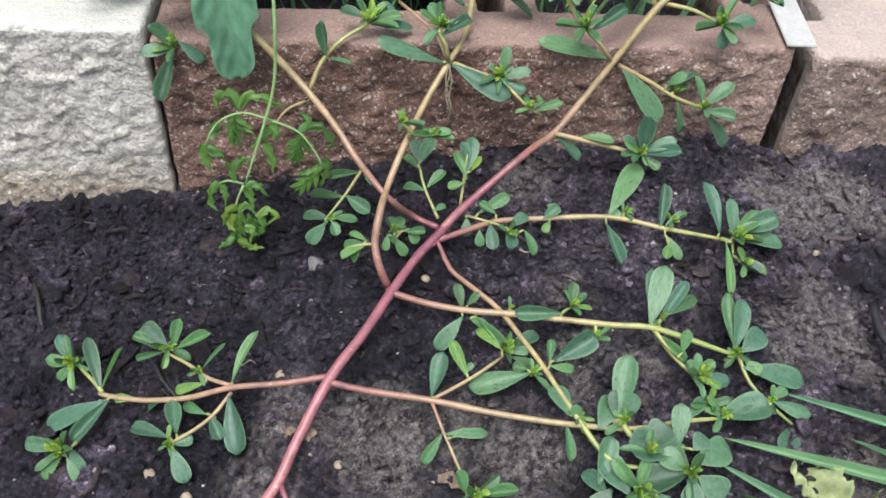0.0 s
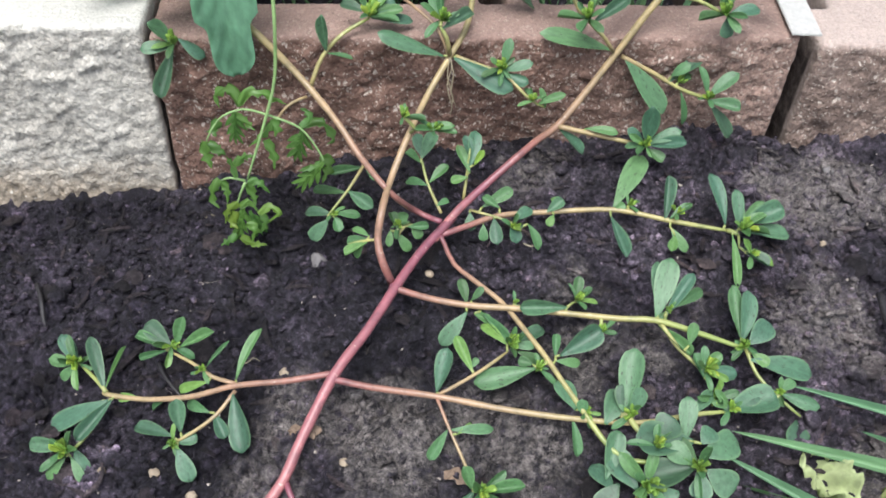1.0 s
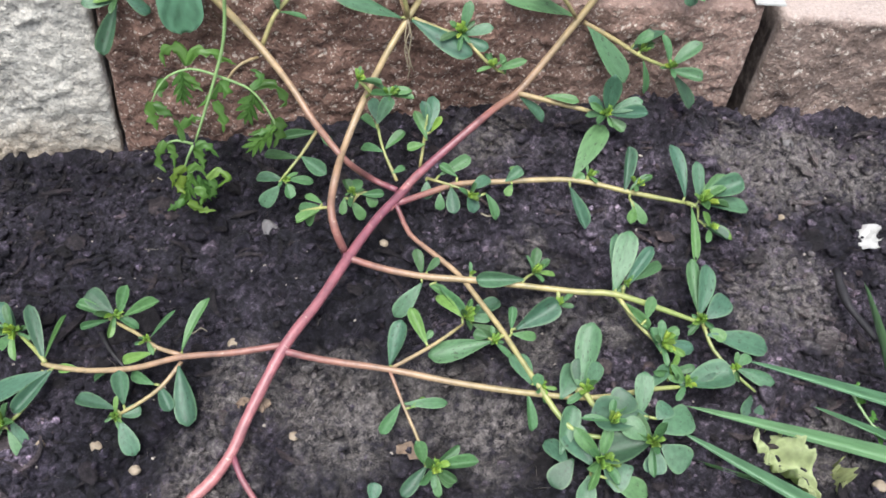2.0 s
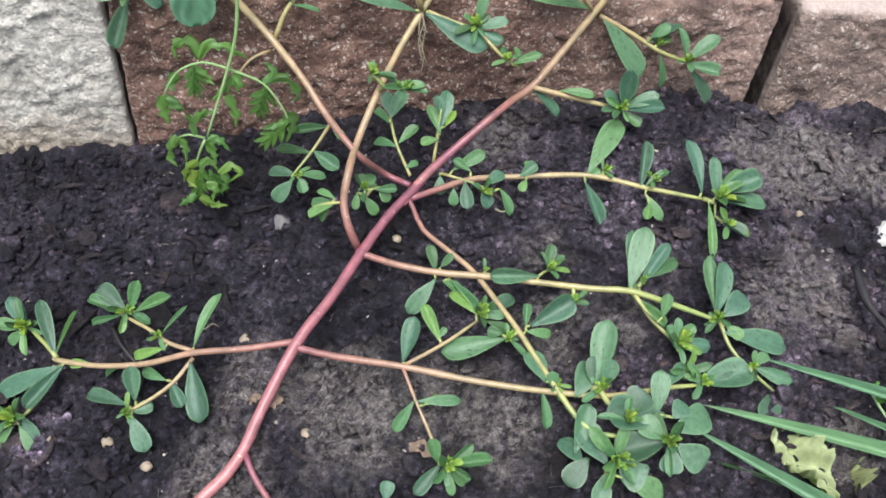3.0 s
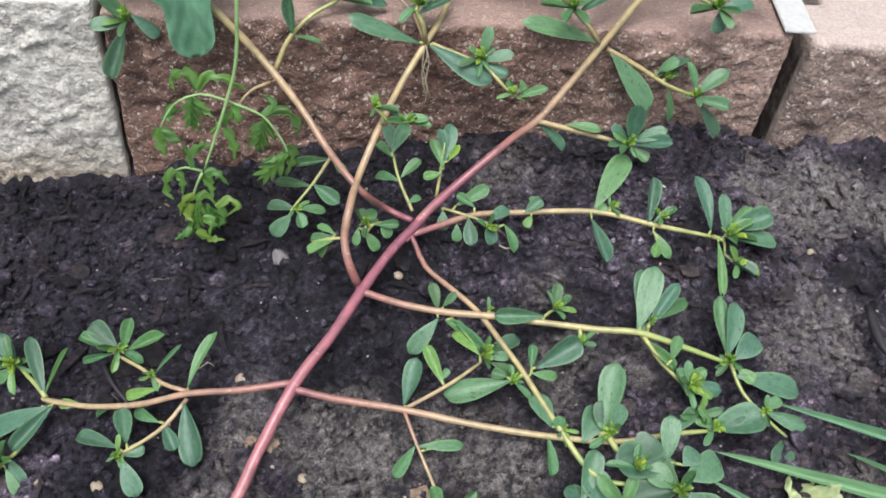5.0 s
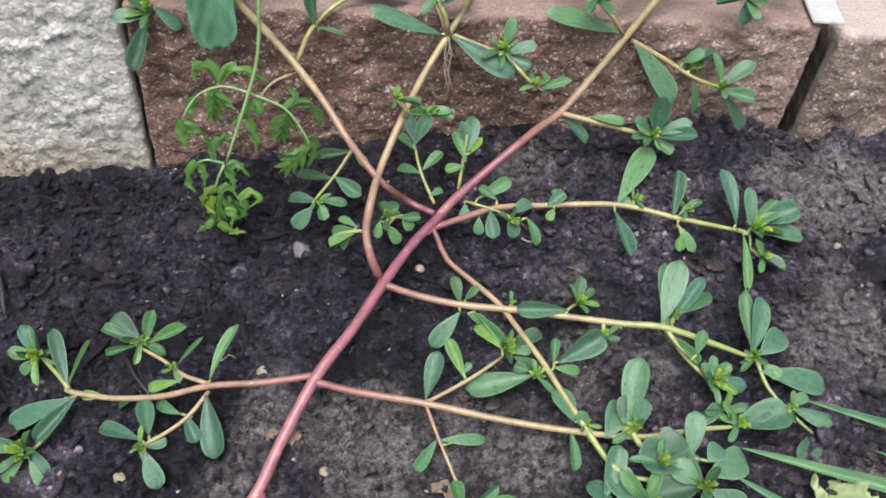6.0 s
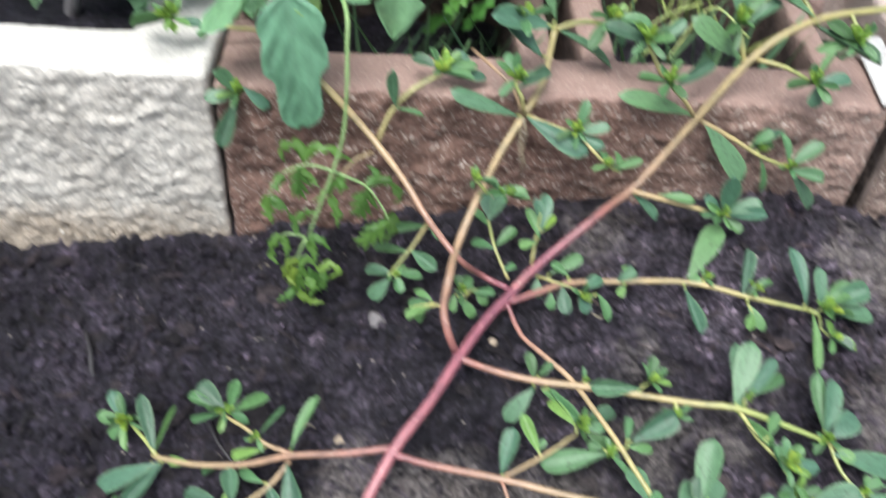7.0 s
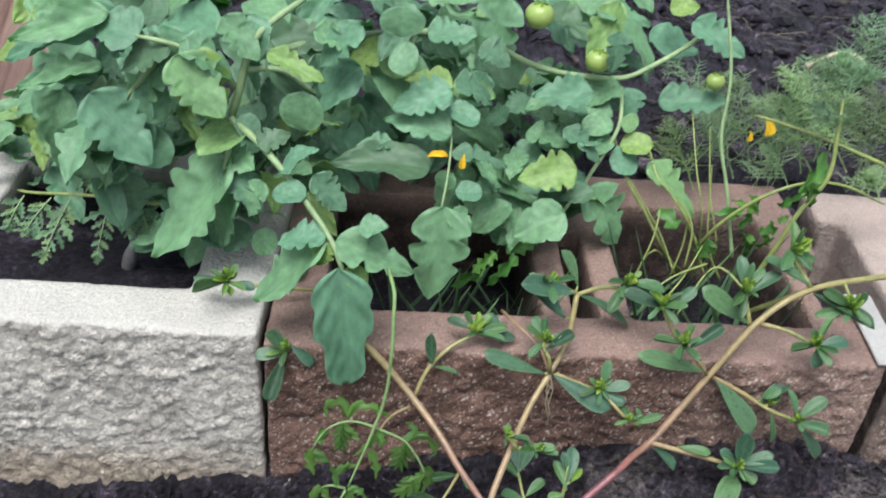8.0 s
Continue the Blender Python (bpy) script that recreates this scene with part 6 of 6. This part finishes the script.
st = stalk(herb, [(93, 85, 84), (81, 92, 111), (64, 105, 132)], 0.8, 0.55, (1, 1))
st = stalk(herb, [(51, 80, 85), (59, 88, 107), (63, 100, 120)], 0.8, 0.55, (1, 1))
st = stalk(herb, [(79, 82, 91), (80, 90, 115), (70, 100, 128)], 0.8, 0.55, (1, 1))
st = stalk(herb, [(58, 55, 80), (73, 65, 97), (83, 75, 112)], 0.8, 0.55, (1, 1))
st = stalk(herb, [(75, 90, 79), (80, 96, 100), (81, 104, 116)], 0.8, 0.55, (1, 1))
st = stalk(herb, [(105, 90, 78), (95, 98, 99), (94, 120, 138)], 0.8, 0.55, (1, 1))
st = stalk(herb, [(86, 70, 103), (66, 62, 99), (51, 55, 90)], 0.8, 0.55, (1, 1))
leaflet(st, (126, 72, 149), (148, 80, 169), 15.8, (0, -1, 0.6), CUT)
leaflet(st, (130, 72, 157), (135, 70, 141), 10.3, (0, -1, 0.6), CUT)
leaflet(st, (73, 95, 109), (66, 100, 120), 13.9, (0, -1, 0.6), CUT)
leaflet(st, (92, 88, 107), (87, 84, 97), 15.5, (0, -1, 0.6), CUT)
leaflet(st, (115, 96, 120), (109, 91, 115), 6.0, (0, -1, 0.6), CUT)
leaflet(st, (128, 94, 128), (129, 85, 136), 6.6, (0, -1, 0.6), CUT)
leaflet(st, (126, 89, 109), (122, 92, 99), 6.5, (0, -1, 0.6), CUT)
leaflet(st, (126, 87, 114), (122, 84, 123), 5.6, (0, -1, 0.6), CUT)
leaflet(st, (116, 95, 126), (114, 88, 134), 7.6, (0, -1, 0.6), CUT)
leaflet(st, (123, 91, 109), (126, 83, 113), 5.7, (0, -1, 0.6), CUT)
leaflet(st, (114, 92, 105), (119, 92, 93), 7.3, (0, -1, 0.6), CUT)
leaflet(st, (127, 94, 104), (128, 91, 111), 7.9, (0, -1, 0.6), CUT)
leaflet(st, (126, 86, 123), (132, 86, 126), 6.4, (0, -1, 0.6), CUT)
leaflet(st, (118, 95, 122), (111, 86, 132), 6.9, (0, -1, 0.6), CUT)
leaflet(st, (108, 93, 125), (96, 84, 128), 7.2, (0, -1, 0.6), CUT)
leaflet(st, (110, 92, 109), (112, 88, 113), 6.0, (0, -1, 0.6), CUT)
leaflet(st, (105, 94, 125), (97, 86, 122), 8.3, (0, -1, 0.6), CUT)
leaflet(st, (113, 95, 126), (111, 90, 121), 5.6, (0, -1, 0.6), CUT)
leaflet(st, (118, 97, 106), (111, 83, 106), 7.4, (0, -1, 0.6), CUT)
leaflet(st, (120, 92, 112), (127, 88, 115), 8.2, (0, -1, 0.6), CUT)
leaflet(st, (-37, 66, 96), (-55, 60, 87), 9.7, (0, -1, 0.6), CUT)
leaflet(st, (-25, 76, 101), (-7, 80, 105), 9.9, (0, -1, 0.6), CUT)
leaflet(st, (-31, 74, 101), (-46, 64, 94), 9.7, (0, -1, 0.6), CUT)
leaflet(st, (-19, 72, 101), (-33, 61, 90), 8.4, (0, -1, 0.6), CUT)
petal(st, (117, 118, 170), (120, 114, 161), 7.0)
petal(st, (110, 118, 162), (110, 116, 156), 3.0)
feather(herb, (143, 92, 196), (124, 96, 212), 20.0, 71)
feather(herb, (143, 92, 196), (150, 96, 214), 20.0, 72)
feather(herb, (143, 92, 193), (138, 100, 218), 20.0, 73)
feather(herb, (143, 86, 180), (126, 90, 190), 18.0, 74)
dill = thing("dill_plant", (190, 250, 50), "feathery green dill behind the wall", "herb")
feather(dill, (214, 190, 100), (155, 190, 166), 34.0, 1)
feather(dill, (220, 185, 98), (219, 190, 158), 34.0, 3)
feather(dill, (191, 190, 98), (134, 190, 149), 32.0, 4)
feather(dill, (130, 170, 102), (96, 175, 142), 30.0, 5)
feather(dill, (102, 160, 98), (77, 170, 139), 30.0, 7)
feather(dill, (199, 200, 97), (185, 240, 161), 30.0, 8)
feather(dill, (174, 180, 90), (151, 190, 117), 26.0, 9)
feather(dill, (200, 120, 120), (192, 130, 133), 22.0, 10)
feather(dill, (137, 190, 95), (86, 230, 159), 34.0, 11)
tuft = thing("grass_tuft", (-40, 70, 45), "fine dark green grass growing in the block's core", "grass")
for _k in range(34):
    _b = Vector((pick.uniform(-105, -5), pick.uniform(50, 100), 38))
    _t = _b + Vector((pick.uniform(-35, 35), pick.uniform(-30, 25), pick.uniform(30, 75)))
    placed(part("blade", pick.choice(BLADE_G), tuft), _b, _t, pick.uniform(0.9, 1.9), (pick.uniform(-1, 1), -1, 0.4), 0.03)
tuft2 = thing("grass_tuft", (90, 75, 45), "thin green grass growing in the block's second core", "grass")
for _k in range(28):
    _b = Vector((pick.uniform(45, 130), pick.uniform(50, 110), 38))
    _t = _b + Vector((pick.uniform(-35, 35), pick.uniform(-30, 25), pick.uniform(30, 85)))
    placed(part("blade", pick.choice(BLADE_G), tuft2), _b, _t, pick.uniform(0.8, 1.6), (pick.uniform(-1, 1), -1, 0.4), 0.03)
stub((-225, 79, 105), (-230, 78, 92), (-237, 80, 72))
strip((155, 170, 181), (173, 172, 190), (187, 172, 187), (192, 170, 182))
feather(dill, (199, 209, 97), (193, 217, 149), 30.0, 22)
feather(dill, (232, 197, 84), (227, 190, 150), 31.0, 28)
feather(dill, (170, 198, 92), (167, 211, 142), 33.0, 34)
feather(dill, (197, 190, 116), (204, 200, 152), 30.0, 60)
feather(dill, (153, 200, 90), (125, 215, 156), 34.0, 61)
feather(dill, (137, 200, 94), (105, 215, 143), 34.0, 62)
feather(dill, (191, 205, 89), (163, 220, 160), 36.0, 63)
feather(dill, (237, 205, 97), (214, 230, 179), 36.0, 64)
feather(dill, (222, 230, 122), (231, 250, 188), 36.0, 65)
grass = thing("grass_tuft", (260, -190, 20), "long pale green grass blades lying on the soil", "grass")
def grass_blade(base, tip, width):
    return placed(part("blade", pick.choice(BLADE_G), grass), base, tip, width, (0, -0.5, 1), 0.06)
grass_blade((217, -183, 13), (131, -153, 22), 7.0)
grass_blade((213, -205, 10), (102, -170, 15), 8.5)
grass_blade((167, -229, 4), (97, -180, 10), 8.0)
grass_blade((211, -201, 9), (154, -172, 14), 5.0)
grass_blade((191, -183, 10), (190, -122, 36), 4.0)
grass_blade((202, -173, 11), (183, -163, 29), 4.0)
grass_blade((128, -201, 4), (99, -188, 5), 1.6)
slab("plant_tag", (170, 59, 94), (167, 3, 92), 15.0, 1.2, PAPER, "white plastic plant tag lying on the blocks", "plant tag")
crumple((223, -74, 24), 16.0, 3)
solid("pebble", (-163, -159, -23), (6,5,4), PEBBLE, "small pale tan pebble in the soil", "pebble", 4, 1.0, "pebbles in the bed")
solid("pebble", (-140, -161, -20), (5,5,4), PEBBLE, "small pale tan pebble in the soil", "pebble", 5, 1.0, "pebbles in the bed")
solid("pebble", (-123, -172, -20), (5,4,4), PEBBLE, "small pale tan pebble in the soil", "pebble", 6, 1.0, "pebbles in the bed")
solid("pebble", (-86, -120, -5), (5,6,4), PEBBLE, "small pale tan pebble in the soil", "pebble", 7, 1.0, "pebbles in the bed")
solid("pebble", (-58, -167, -10), (4,4,3), PEBBLE, "small pale tan pebble in the soil", "pebble", 8, 1.0, "pebbles in the bed")
solid("pebble", (-19, -79, 11), (4,4,3), PEBBLE, "small pale tan pebble in the soil", "pebble", 9, 1.0, "pebbles in the bed")
solid("pebble", (174, -69, 25), (4,3,3), PEBBLE, "small pale tan pebble in the soil", "pebble", 10, 1.0, "pebbles in the bed")
solid("pebble", (178, -202, 4), (6,5,4), PEBBLE, "small pale tan pebble in the soil", "pebble", 11, 1.0, "pebbles in the bed")
solid("wood_chip", (-72, -154, -9), (13,10,4), CHIP, "tan chip of wood under the main stem", "wood chip", 12, 1.0, "", 15.0, 0.0006)
solid("wood_chip", (-80, -149, -9), (9,7,4), CHIP, "tan chip of wood under the main stem", "wood chip", 13, 1.0, "", 15.0, 0.0006)
solid("wood_chip", (-13, -175, -6), (12,9,4), CHIP, "tan chip of wood under a leaf", "wood chip", 14, 1.0, "", 15.0, 0.0006)
solid("wood_chip", (-8, -177, -6), (13,11,4), CHIP, "tan chip of wood under a leaf", "wood chip", 15, 1.0, "", 15.0, 0.0006)
solid("stone", (-72, -60, 6), (7,15,6), STONE, "small grey flake of stone on the soil", "stone", 16, 1.0, "", 25)
solid("wood_chip", (-128, -185, -23), (16,5,3), CHIP, "pale chip of wood on the soil", "wood chip", 17, 1.0, "", 15.0, 0.0006)
fallen((133, -163, 10), (131, -174, 9), 11.0, 11, "round fallen purslane leaf on the soil")
wilted((131, -178, 7), (150, -208, 6), 22.0)
def strap(*points):
    ob = new("bark_strap", tube("bark_strap", [V(p) for p in points], 0.0019, 0.0013, TWIG, (0, 0), 8, 0.6))
    return tagged(ob, "bent black strap of bark on the soil", "bark")


def curled_root(*points):
    ob = new("root_hair", tube("root_hair", [V(p) for p in points], 0.0005, 0.0003, STRAW_DULL, (0, 0), 5, 0.3, 0.0015))
    return tagged(ob, "pale curled root lying on the soil", "root", "curled roots on the soil")


twig((-145, -109, -11), (-139, -120, -10), (-133, -127, -11), (-131, -130, -13))
twig((-212, -59, -12), (-207, -70, -12), (-205, -78, -15), (-203, -83, -16))
slab("plank", (-448, 282, -5), (-352, 303, 201), 120.0, 20.0, PLANK, "weathered reddish wooden board standing behind the wall", "plank", (0, -1, 0.1))
strap((189, -103, 21), (187, -116, 21), (187, -126, 21), (190, -135, 21), (192, -143, 21))
curled_root((144, -12, 31), (146, -13, 31), (147, -17, 31), (143, -21, 31), (143, -24, 31))
curled_root((-106, -115, -3), (-103, -117, -3), (-100, -114, -3), (-97, -116, -3))
curled_root((-133, -21, -4), (-132, -18, -4), (-128, -20, -4))
curled_root((26, -70, 24), (29, -72, 24), (33, -71, 24))
solid("stone", (194, -18, 30), (6,5,4), STONE, "small blue-grey stone on the soil by the wall", "stone", 18, 1.0, "", 10)
sprig = thing("weed_sprig", (181, -173, 6), "small ragged green weed sprig by the grass", "weed")
st = stalk(sprig, [(175, -164, 14), (176, -172, 14), (178, -181, 14), (181, -184, 14)], 0.7, 0.5, (1, 1), mat=TOMSTEM)
leaflet(st, (176, -167, 14), (178, -172, 15), 5, (0, -0.5, 1), CUT)
leaflet(st, (178, -179, 14), (182, -175, 15), 5, (0, -0.5, 1), CUT)
leaflet(st, (178, -182, 14), (180, -188, 15), 4, (0, -0.5, 1), CUT)
leaflet(st, (176, -165, 14), (179, -161, 15), 3, (0, -0.5, 1), CUT)
wilted((161, -193, 5), (159, -207, 4), 6.0)
